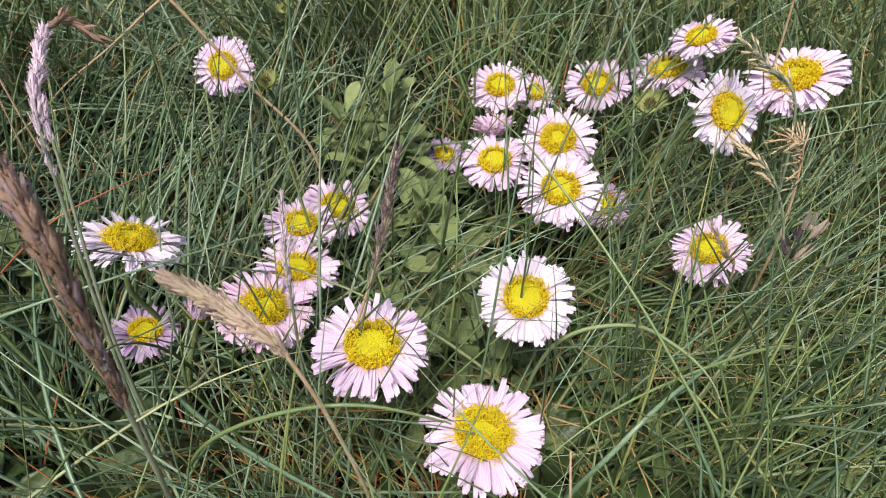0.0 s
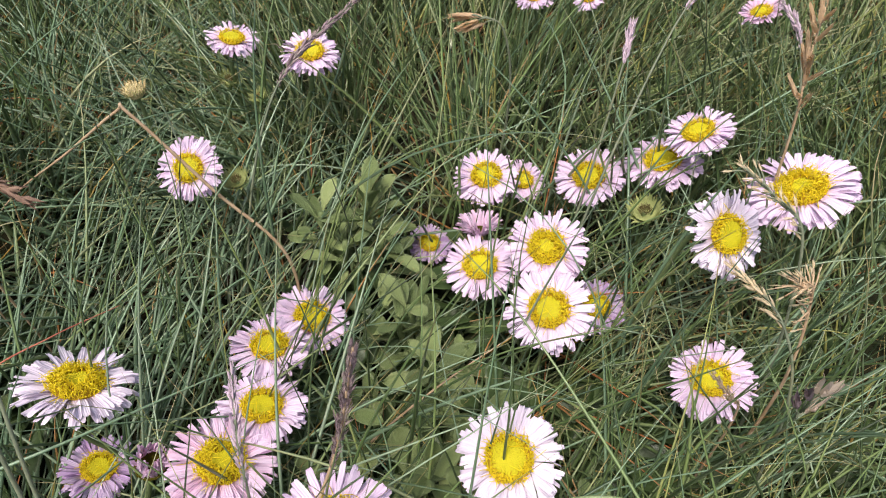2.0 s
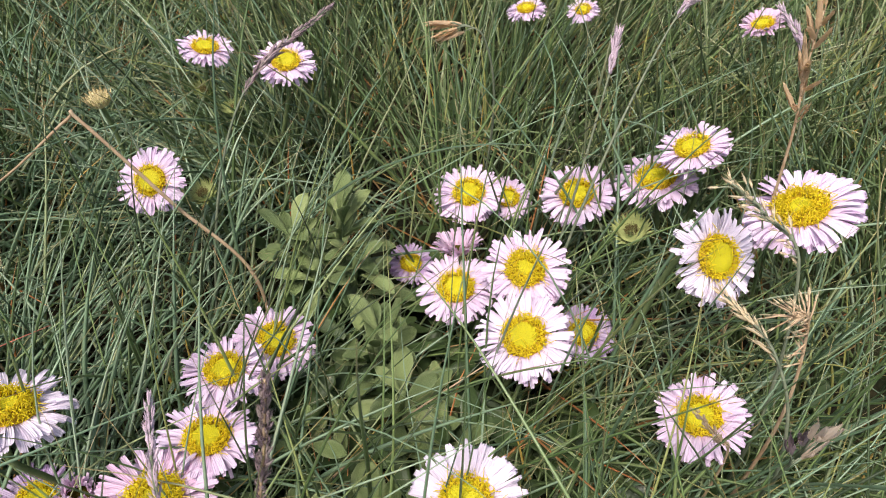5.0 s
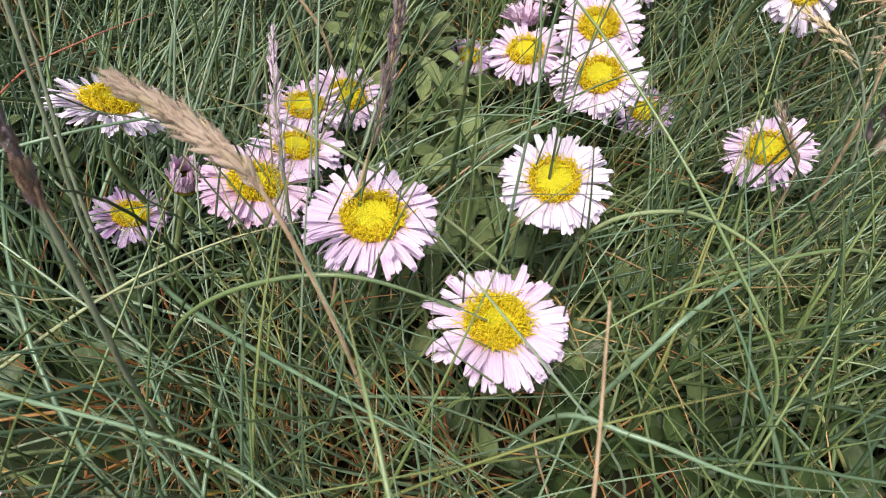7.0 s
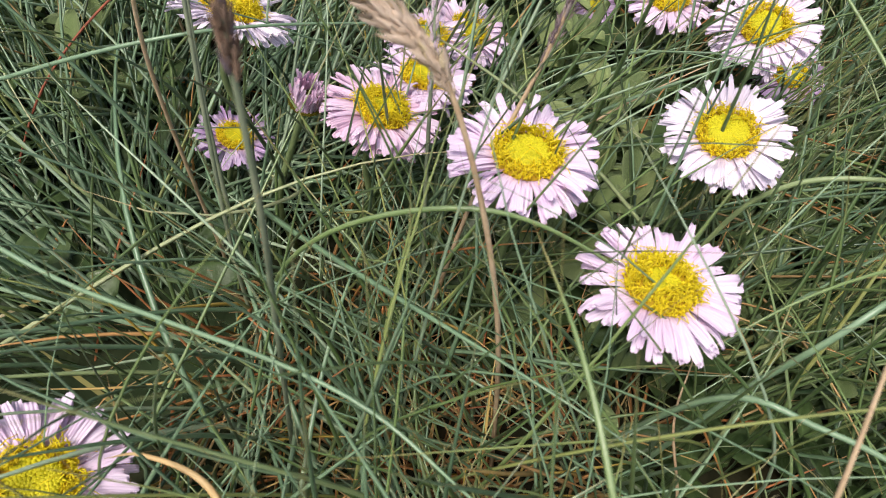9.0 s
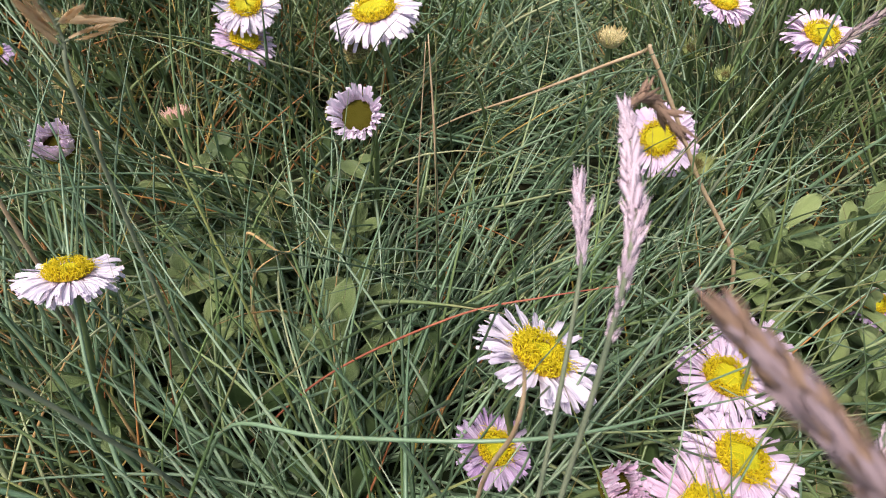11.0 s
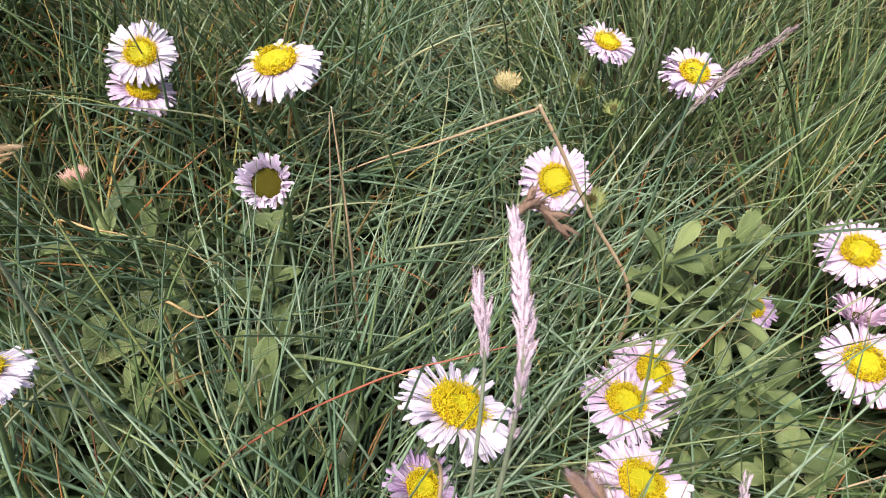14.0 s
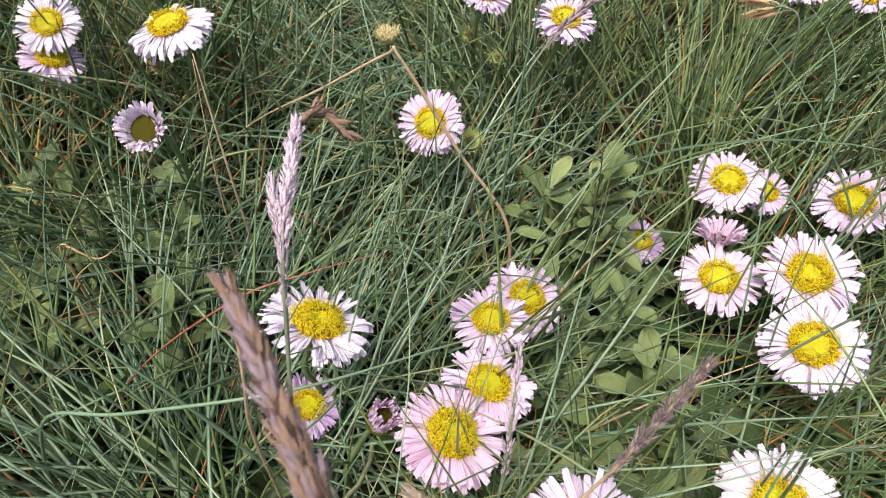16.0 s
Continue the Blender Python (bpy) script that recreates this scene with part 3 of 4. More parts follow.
rosette(-0.036, 0.271, 0.087, 22, 0.026, 1, (0.15, 1.3), 0.045)
rosette(-0.060, 0.268, 0.074, 12, 0.024, 2, (0.0, 1.1), 0.035)
rosette(-0.046, 0.257, 0.066, 10, 0.024, 13, (0.0, 0.9), 0.030)
rosette(-0.027, 0.260, 0.070, 11, 0.024, 14, (0.0, 1.0), 0.032)
rosette(-0.010, 0.225, 0.058, 11, 0.026, 15, (0.1, 1.1), 0.030)
rosette(0.004, 0.196, 0.056, 10, 0.027, 16, (0.1, 1.0), 0.030)
rosette(0.006, 0.142, 0.062, 8, 0.030, 3, (0.3, 1.1), 0.03)
rosette(-0.004, 0.118, 0.048, 7, 0.026, 4, (0.2, 0.8), 0.02)
rosette(-0.010, 0.212, 0.036, 9, 0.024, 5, (0.1, 0.7), 0.02)
rosette(0.012, 0.185, 0.034, 9, 0.026, 6, (0.1, 0.8), 0.02)
rosette(-0.020, 0.168, 0.032, 8, 0.024, 7, (0.1, 0.8), 0.02)
rosette(-0.229, 0.199, 0.054, 9, 0.027, 8, (0.0, 0.9), 0.04)
rosette(-0.276, 0.142, 0.050, 10, 0.024, 9, (0.0, 0.9), 0.035)
rosette(-0.296, 0.166, 0.054, 9, 0.023, 10, (0.0, 0.9), 0.03)
rosette(-0.250, 0.124, 0.052, 9, 0.023, 11, (0.1, 1.0), 0.035)
rosette(-0.262, 0.168, 0.054, 9, 0.024, 12, (0.0, 0.9), 0.03)
for k, (x, y, z, size) in enumerate(((-0.204, 0.150, 0.054, 0.030), (-0.210, 0.176, 0.048, 0.030), (-0.311, 0.185, 0.053, 0.030), (-0.295, 0.201, 0.050, 0.033), (-0.265, 0.182, 0.047, 0.027), (-0.274, 0.149, 0.050, 0.027), (0.101, 0.108, 0.040, 0.032), (-0.015, 0.221, 0.052, 0.030), (0.020, 0.150, 0.056, 0.032))):
    rosette(x, y, z, 8, size, 70 + k, (0.1, 1.0), 0.035)
for k in range(21):
    x0, y0, w, h = ((0.015, 0.165, 0.055, 0.065), (-0.265, 0.140, 0.06, 0.05), (0.13, 0.11, 0.07, 0.06), (-0.01, 0.22, 0.04, 0.04), (0.015, 0.165, 0.055, 0.065), (-0.24, 0.185, 0.05, 0.04))[k % 6]
    rosette(x0 + rng.uniform(-w, w), y0 + rng.uniform(-h, h), rng.uniform(0.022, 0.052), rng.randint(7, 10), rng.uniform(0.020, 0.031), 20 + k, (0.0, 0.8), 0.02)

# ---- seed heads ----
def spikelet_mesh(k, mat, slim, awn):
    """A spikelet one unit long, along z: a lens of two husks and smaller scales, pointed."""
    r = random.Random(500 + k)
    pieces = []
    for j in range(4):
        a = j * 1.75 + r.uniform(-0.2, 0.2)
        top, low = 1.0 - 0.17 * j + r.uniform(-0.05, 0.05), 0.06 * j
        ca, sa = math.cos(a), math.sin(a)
        v = []
        for s in (0, 0.25, 0.6, 1.0):
            w = slim * (0.35 + 1.6 * s) * (1 - s) ** 0.6 * 0.9 + 0.008
            out = slim * (0.25 + 0.7 * math.sin(s * 2.6))
            for q, deep in ((-1, 0.0), (0, slim * 0.55), (1, 0.0)):
                v.append((ca * (out + deep) - sa * q * w, sa * (out + deep) + ca * q * w, low + (top - low) * s))
        f = [(i * 3 + q, i * 3 + q + 1, i * 3 + q + 4, i * 3 + q + 3) for i in range(3) for q in range(2)]
        pieces.append((v, f))
        if awn:
            pieces.append(tube([v[-2], (v[-2][0] * 1.6, v[-2][1] * 1.6, top + awn)], [0.012, 0.003], 3))
    return mesh_of("spikelet", *joined(pieces), [mat])


SPIKELETS = {}
for key, mat, slim, awn in (("pink", SEED_PINK, 0.095, 0.10), ("tan", SEED_TAN, 0.11, 0.05), ("brown", SEED_BROWN, 0.11, 0.08), ("mauve", plain("seed_mauve", (0.19, 0.13, 0.14), (0.38, 0.29, 0.30), 300, 0.6, share=0.1), 0.11, 0.08), ("grey", SEED_GREY, 0.08, 0.2), ("straw", plain("seed_straw", (0.72, 0.58, 0.35), (0.93, 0.83, 0.58), 300, 0.6, share=0.4), 0.09, 0.35), ("green", SEED_GREEN, 0.052, 0.10)):
    SPIKELETS[key] = [spikelet_mesh(len(SPIKELETS) * 10 + j, mat, slim, awn) for j in range(3)]


def lance_mesh(k, mat, broad):
    """A large spikelet one unit long, along z: two ranks of overlapping pointed husks, broadest below its middle."""
    r = random.Random(560 + k)
    pieces = []
    for j in range(9):
        low, side = 0.075 * j, (-1) ** j
        long, wide = 0.38 * (1 - 0.03 * j), broad * (1 - 0.045 * j)
        out = side * (0.018 + 0.030 * math.sin(math.pi * min(1, j / 8 + 0.15)))
        roll = r.uniform(-0.35, 0.35)
        v = []
        for s in (0, 0.3, 0.65, 1.0):
            w = wide * (0.45 + 1.9 * s) * (1 - s) ** 0.7 + 0.003
            for q, deep in ((-1, 0.0), (0, 0.6 * w), (1, 0.0)):
                x, y = out * (0.4 + s) + side * deep, q * w
                v.append((x * math.cos(roll) - y * math.sin(roll), x * math.sin(roll) + y * math.cos(roll), low + long * s))
        pieces.append((v, [(i * 3 + q, i * 3 + q + 1, i * 3 + q + 4, i * 3 + q + 3) for i in range(3) for q in range(2)]))
        pieces.append(tube([v[-2], (v[-2][0] * 1.3, v[-2][1] * 1.3, low + long * 1.25)], [0.005, 0.002], 3))
    return mesh_of("spikelet", *joined(pieces), [mat])


SPIKELETS["lance_green"] = [lance_mesh(j, SEED_GREEN, 0.052) for j in range(3)]
SPIKELETS["lance_tan"] = [lance_mesh(5 + j, SEED_BROME, 0.076) for j in range(3)]


def seed_head(line, head_from, key, count, size, spread, label, stalk=None, width=0.0007, droop=0.0, tip=()):
    """A grass stalk along a line, with spikelets crowded round its upper share."""
    base = Vector(line[0])
    thing = tagged(empty("grass_seed_head", base), label, "seed head", "grass seed heads")
    pts = [p - base for p in spline(line, 10)]
    v, f = tube(pts, [width * (1.2 - 0.75 * i / len(pts)) for i in range(len(pts))], 6)
    part("stalk", mesh_of("stalk", v, f, [stalk or STALK]), thing)
    first = int(len(pts) * head_from)
    for i in range(count):
        s = i / (count - 1)
        at = first + s * (len(pts) - 1.001 - first)
        k = int(at)
        p = pts[k].lerp(pts[k + 1], at - k)
        t = (pts[k + 1] - pts[k]).normalized()
        a = i * 2.4 + rng.uniform(-1.2, 1.2)
        side = t.orthogonal().normalized()
        side = Matrix.Rotation(a, 3, t) @ side
        open_by = spread * (0.55 + 0.9 * math.sin(math.pi * min(1, s * 0.9 + 0.08))) * rng.uniform(0.2, 2.0)
        d = (t + side * open_by + Vector((0, 0, -droop))).normalized()
        sz = size * rng.uniform(0.6, 1.35) * (1 - 0.35 * s) * (0.55 + 0.45 * min(1, s / 0.3))
        m = Matrix.Translation(p + side * 0.0006) @ aim(d, rng.random() * 6) @ Matrix.Scale(sz, 4)
        part("spikelet", rng.choice(SPIKELETS[rng.choice(key.split())]), thing, "", m)
    if tip:  # the dried end, bent over
        bent = [p - base for p in spline([line[-1]] + list(tip), 6)]
        end = part("bent_tip", mesh_of("bent_tip", *tube(bent, [0.0005] * len(bent), 5), [STRAW]), thing, "dried brown tip, bent over")
        for p, q in zip(bent, bent[1:]):
            for _ in range(2):
                d = (q - p).normalized() + Vector((rng.gauss(0, 0.25), rng.gauss(0, 0.25), rng.gauss(-0.05, 0.25)))
                part("husk", rng.choice(SPIKELETS["brown"]), end, "", Matrix.Translation(p) @ aim(d, rng.random() * 6) @ Matrix.Scale(0.006 * rng.uniform(0.7, 1.2), 4))


def brome(line, key, spots, size, label, stalk=None):
    """A loose panicle: single large spikelets on thin side branches."""
    base = Vector(line[0])
    thing = tagged(empty("grass_seed_head", base), label, "seed head", "grass seed heads")
    pts = [p - base for p in spline(line, 10)]
    v, f = tube(pts, [0.0007 * (1.2 - 0.8 * i / len(pts)) for i in range(len(pts))], 6)
    part("stalk", mesh_of("stalk", v, f, [stalk or STRAW]), thing)
    for i, (s, a, up, far) in enumerate(spots):
        p = pts[min(len(pts) - 1, int(s * (len(pts) - 1)))]
        d = Vector((math.cos(a) * math.cos(up), math.sin(a) * math.cos(up), math.sin(up)))
        e = p + d * far
        v, f = tube([p, p.lerp(e, 0.5) + Vector((0, 0, far * 0.1)), e], [0.0004, 0.0003, 0.0003], 5)
        part("branch", mesh_of("branch", v, f, [stalk or STRAW]), thing)
        m = Matrix.Translation(e) @ aim(d + Vector((0, 0, -0.15)), i) @ Matrix.Scale(size * rng.uniform(0.85, 1.15), 4)
        part("spikelet", rng.choice(SPIKELETS[rng.choice(key.split())]), thing, "", m)


def stalk_thing(line, width, mat, label, name="dry_stalk"):
    base = Vector(line[0])
    thing = tagged(empty(name, base), label, "stalk")
    pts = [p - base for p in spline(line, 8)]
    part("stalk", mesh_of("stalk", *tube(pts, [width * (1.1 - 0.85 * (i / len(pts)) ** 2) for i in range(len(pts))], 7), [mat]), thing)


seed_head([(-0.100, 0.070, 0), (-0.104, 0.085, 0.08), (-0.111, 0.121, 0.178), (-0.118, 0.143, 0.190), (-0.124, 0.160, 0.190)], 0.47, "pink", 200, 0.0054, 0.20, "mauve-pink grass seed head on a thin grey-green stalk", tip=((-0.121, 0.167, 0.189), (-0.113, 0.166, 0.184)))
seed_head([(-0.105, 0.080, 0), (-0.110, 0.100, 0.10), (-0.1199, 0.1336, 0.163), (-0.1275, 0.1477, 0.1775)], 0.68, "pink", 60, 0.0055, 0.17, "short mauve-pink grass seed head beside a taller one")
seed_head([(-0.005, 0.050, 0), (-0.018, 0.062, 0.10), (-0.035, 0.073, 0.158), (-0.050, 0.079, 0.171), (-0.065, 0.084, 0.176)], 0.52, "tan tan tan straw", 170, 0.0068, 0.22, "tan nodding grass seed head on a thin stalk", STRAW)
seed_head([(-0.040, 0.085, 0), (-0.046, 0.10, 0.08), (-0.050, 0.118, 0.132), (-0.054, 0.137, 0.151)], 0.55, "pink", 60, 0.0045, 0.22, "small pinkish grass seed head among daisies")
seed_head([(-0.072, 0.030, 0), (-0.063, 0.041, 0.12), (-0.0608, 0.0463, 0.1646), (-0.0668, 0.0606, 0.2110), (-0.083, 0.078, 0.220), (-0.1005, 0.0945, 0.2186)], 0.46, "brown mauve brown", 340, 0.0066, 0.17, "thick brown grass seed head standing tall, its tip nodding")
seed_head([(-0.045, 0.085, 0), (-0.033, 0.105, 0.09), (-0.021, 0.119, 0.142), (-0.015, 0.128, 0.183)], 0.6, "grey grey mauve", 120, 0.0046, 0.20, "grey-brown grass seed head, leaning", STRAW)
seed_head([(-0.105, 0.24, 0), (-0.092, 0.266, 0.09), (-0.075, 0.291, 0.140), (-0.047, 0.332, 0.156)], 0.62, "grey mauve", 90, 0.0058, 0.15, "grey grass seed head on a long leaning stalk", STALK)
seed_head([(0.060, 0.24, 0), (0.077, 0.274, 0.10), (0.104, 0.324, 0.160), (0.119, 0.335, 0.180)], 0.72, "pink", 60, 0.0055, 0.22, "mauve-pink grass seed head on a leaning stalk")
brome([(0.150, 0.175, 0), (0.142, 0.185, 0.09), (0.134, 0.205, 0.148), (0.122, 0.214, 0.160), (0.109, 0.2217, 0.1665)], "straw", [(0.52 + 0.48 * k / 33, 2.5 + 0.8 * math.sin(k * 2.4), 0.35 + 0.4 * math.cos(k * 1.7), 0.002 + 0.002 * (k % 3)) for k in range(34)], 0.0040, "pale straw-coloured loose grass panicle before a daisy", STALK)
brome([(0.140, 0.160, 0), (0.137, 0.170, 0.10), (0.130, 0.181, 0.148), (0.120, 0.178, 0.157)], "straw green straw", [(0.55 + 0.45 * k / 43, 2.6 + 1.3 * math.sin(k * 2.4), 0.2 + 0.6 * math.cos(k * 1.7), 0.0015 + 0.0018 * (k % 4)) for k in range(44)], 0.0033, "pale green loose grass panicle")
brome([(0.152, 0.145, 0), (0.138, 0.162, 0.10), (0.1265, 0.1788, 0.1335), (0.115, 0.201, 0.1343)], "straw", [(0.66 + 0.34 * k / 27, 2.1 + 0.35 * math.sin(k * 2.0), 0.1 + 0.25 * math.cos(k), 0.0015 + 0.001 * (k % 3)) for k in range(28)], 0.0050, "cream-coloured narrow grass panicle, leaning", STALK)
brome([(0.150, 0.165, 0), (0.140, 0.158, 0.07), (0.128, 0.150, 0.125)], "tan mauve", [(1.0, 3.4, 1.25, 0.012), (1.0, 3.7, 1.27, 0.020), (1.0, 0.2, 1.45, 0.012), (0.95, 3.0, 1.2, 0.006), (0.9, 0.5, 1.2, 0.006)], 0.012, "pinkish tan grass spikelets on a thin stalk", STALK)
brome([(0.030, 0.330, 0), (0.034, 0.333, 0.10), (0.026, 0.332, 0.146), (0.012, 0.331, 0.154)], "lance_tan", [(0.80, 3.3, -0.3, 0.005), (0.85, 3.0, 0.1, 0.005), (0.90, 3.4, -0.2, 0.004), (0.93, 3.1, -0.5, 0.004), (0.97, 3.3, 0.2, 0.003), (1.0, 3.2, 0.0, 0.003), (1.0, 3.0, -0.3, 0.002)], 0.0135, "tan loose grass panicle nodding to one side", STALK)
seed_head([(0.064, 0.262, 0), (0.072, 0.276, 0.09), (0.079, 0.300, 0.145), (0.081, 0.312, 0.166)], 0.72, "pink", 46, 0.0058, 0.16, "small purple-pink grass seed head beside a leaning stalk")
brome([(0.155, 0.235, 0), (0.148, 0.250, 0.10), (0.141, 0.258, 0.158), (0.139, 0.268, 0.180), (0.139, 0.276, 0.198)], "lance_tan", [(0.56 + 0.44 * k / 15, 3.1 + 1.2 * (-1) ** k + 0.5 * math.sin(k * 2.0), 0.95 + 0.3 * math.cos(k * 1.9), 0.002) for k in range(16)], 0.0140, "orange-tan narrow grass panicle of large spikelets", STRAW)
seed_head([(-0.288, 0.095, 0), (-0.292, 0.104, 0.10), (-0.299, 0.111, 0.146), (-0.304, 0.121, 0.178), (-0.307, 0.132, 0.203)], 0.50, "pink straw pink", 110, 0.0060, 0.14, "narrow lilac-grey grass seed head on a grey stalk")
brome([(-0.284, 0.098, 0), (-0.290, 0.107, 0.11), (-0.297, 0.116, 0.155), (-0.299, 0.126, 0.182), (-0.301, 0.134, 0.205)], "straw straw tan", [(0.58 + 0.42 * rng.random(), rng.gauss(0.5, 1.0), rng.gauss(0.95, 0.4), rng.uniform(0.0008, 0.0050)) for _ in range(125)], 0.0066, "full golden straw-coloured grass panicle beside a lilac-grey one", STRAW)
seed_head([(-0.385, 0.150, 0), (-0.390, 0.150, 0.09), (-0.410, 0.170, 0.14), (-0.435, 0.19, 0.155)], 0.5, "straw", 60, 0.0065, 0.2, "thin pale grass seed head")
brome([(-0.235, 0.100, 0), (-0.240, 0.112, 0.10), (-0.2432, 0.1209, 0.174), (-0.2456, 0.1265, 0.190), (-0.248, 0.1258, 0.203)], "lance_tan", [(0.66, 3.5, 1.15, 0.002), (0.72, 0.5, 0.45, 0.002), (0.77, 3.3, 1.05, 0.002), (0.80, 0.7, 0.0, 0.002), (0.85, 4.0, 1.2, 0.002), (0.91, 3.3, 1.0, 0.002), (0.94, 0.8, 0.9, 0.003), (0.97, 3.6, 1.2, 0.002), (1.0, 3.6, 1.0, 0.002), (0.70, 3.9, 1.2, 0.002), (0.79, 0.2, 0.7, 0.002), (0.88, 1.2, 1.1, 0.002)], 0.0140, "tan loose brome panicle with large spikelets", STALK)
seed_head([(-0.300, 0.070, 0), (-0.310, 0.078, 0.10), (-0.330, 0.084, 0.145), (-0.366, 0.095, 0.165)], 0.58, "pink", 130, 0.0076, 0.25, "full mauve-pink grass seed head, leaning")
brome([(-0.185, 0.075, 0), (-0.200, 0.070, 0.11), (-0.222, 0.062, 0.172), (-0.240, 0.056, 0.186), (-0.250, 0.050, 0.188)], "lance_green", [(0.86, 3.50, 0.06, 0.004), (0.90, 3.62, -0.16, 0.004), (0.97, 3.70, 0.02, 0.003)], 0.036, "pale green and tan brome spikelets on a nodding stalk", STALK)
stalk_thing([(-0.068, 0.230, 0), (-0.0725, 0.2441, 0.064), (-0.102, 0.2485, 0.105), (-0.130, 0.2525, 0.144), (-0.136, 0.254, 0.143), (-0.170, 0.256, 0.114), (-0.208, 0.258, 0.083), (-0.245, 0.26, 0.045)], 0.0008, STRAW, "dry straw-coloured stalk, bent over, lying across the grass")
stalk_thing([(-0.185, 0.198, 0), (-0.189, 0.2035, 0.100), (-0.199, 0.2165, 0.153)], 0.0006, STRAW, "dry straw-coloured stalk standing in bluish grass")
stalk_thing([(-0.195, 0.195, 0), (-0.197, 0.203, 0.09), (-0.200, 0.2165, 0.150)], 0.0004, STRAW, "thin dry stalk standing in bluish grass")
stalk_thing([(-0.235, 0.105, 0.0), (-0.195, 0.126, 0.068), (-0.1554, 0.1461, 0.108), (-0.13, 0.159, 0.12), (-0.1086, 0.1711, 0.125)], 0.00042, STALK_RED, "thin red grass stalk lying across the grass")
stalk_thing([(-0.046, 0.150, 0.0), (-0.020, 0.166, 0.036), (0.010, 0.184, 0.062), (0.046, 0.206, 0.080)], 0.0006, STRAW, "dry straw stalk leaning over the leaves")
stalk_thing([(-0.126, 0.100, 0), (-0.1257, 0.104, 0.1045), (-0.121, 0.106, 0.145), (-0.1225, 0.1108, 0.160), (-0.1255, 0.1095, 0.1676)], 0.0006, STRAW, "curled tan grass blade, dried out")
stalk_thing([(0.046, -0.015, 0.0), (0.041, -0.004, 0.07), (0.0382, 0.0054, 0.11), (0.0359, 0.0254, 0.14), (0.0304, 0.0504, 0.175)], 0.0007, STRAW, "brown dry stalk among green blades")


seed_head([(-0.005, -0.03, 0), (-0.006, -0.012, 0.09), (-0.013, -0.003, 0.128), (-0.026, -0.004, 0.136), (-0.042, -0.010, 0.131)], 0.55, "straw", 60, 0.006, 0.16, "pale straw-coloured grass seed head, nodding", STRAW)
brome([(-0.012, 0.010, 0), (-0.016, 0.014, 0.05), (-0.026, 0.018, 0.075)], "straw", [(0.6 + 0.4 * k / 9, 2.6 + 0.5 * math.sin(k * 2), 0.2 + 0.2 * math.cos(k), 0.002) for k in range(10)], 0.007, "small pale grass panicle low in the sward")
stalk_thing([(0.048, 0.040, 0), (0.048, 0.045, 0.04), (0.036, 0.061, 0.07), (0.037, 0.077, 0.080)], 0.0005, STRAW, "thin curled tan stalk among green blades")
seed_head([(0.130, 0.160, 0), (0.1219, 0.1621, 0.0911), (0.112, 0.161, 0.112), (0.0992, 0.1601, 0.129)], 0.45, "tan straw", 46, 0.0045, 0.12, "thin tan grass seed head leaning over a daisy", STRAW, 0.0005)
seed_head([(0.195, 0.33, 0), (0.188, 0.33, 0.10), (0.176, 0.345, 0.145), (0.165, 0.36, 0.158)], 0.62, "pink", 60, 0.006, 0.26, "dusky pink grass seed head")


def hero_blade(line, width, mat, label):
    """One long wiry grass blade, tapering to its tip."""
    base = Vector(line[0])
    pts = [p - base for p in spline(line, 8)]
    last = len(pts) - 1
    verts, faces = tube(pts, [width * 0.5 * max(0.06, 1 - (i / last) ** 3) for i in range(last + 1)], 6)
    along = [i // 6 / last for i in range(len(verts))]
    ob = part("long_grass", mesh_of("long_grass", verts, faces, [mat], True, None, along=along, across=[i % 2 for i in range(len(verts))]))
    ob.location = base
    tagged(ob, label, "grass blade", "long grass blades")


hero_blade([(0.05, -0.03, 0), (0.03, -0.012, 0.09), (0.008, 0.004, 0.14), (-0.006, 0.032, 0.155), (-0.018, 0.06, 0.15)], 0.0016, GRASS, "dark green grass blade leaning over the sward")
hero_blade([(-0.045, -0.025, 0), (-0.052, -0.010, 0.06), (-0.057, -0.003, 0.09), (-0.068, 0.010, 0.103), (-0.085, 0.013, 0.100), (-0.10, 0.012, 0.085)], 0.0020, GRASS_DRY, "orange-brown dry blade, bent over beside a daisy")
hero_blade([(-0.19, 0.07, 0), (-0.16, 0.055, 0.09), (-0.119, 0.045, 0.10), (-0.051, 0.034, 0.112), (-0.016, 0.020, 0.110), (0.03, 0.0, 0.09)], 0.0014, GRASS_BLUE, "long bluish grass blade arching low over the sward")
hero_blade([(-0.11, 0.08, 0), (-0.075, 0.075, 0.09), (-0.035, 0.078, 0.122), (0.0, 0.082, 0.112), (0.05, 0.085, 0.07)], 0.0016, GRASS, "yellow-green grass blade arching between daisies")
hero_blade([(-0.235, 0.08, 0.0), (-0.205, 0.092, 0.085), (-0.168, 0.0985, 0.106), (-0.117, 0.118, 0.119), (-0.079, 0.156, 0.102), (-0.05, 0.19, 0.08)], 0.0014, GRASS_BLUE, "long bluish grass blade lying across the sward")
hero_blade([(0.09, 0.05, 0.0), (0.10, 0.07, 0.09), (0.075, 0.10, 0.13), (0.03, 0.16, 0.155), (0.0, 0.20, 0.15)], 0.0012, GRASS, "long green grass blade leaning over daisies")
hero_blade([(0.16, 0.13, 0.0), (0.15, 0.13, 0.08), (0.12, 0.12, 0.11), (0.06, 0.09, 0.112), (0.02, 0.06, 0.09)], 0.0014, GRASS, "green grass blade arching over leaves")
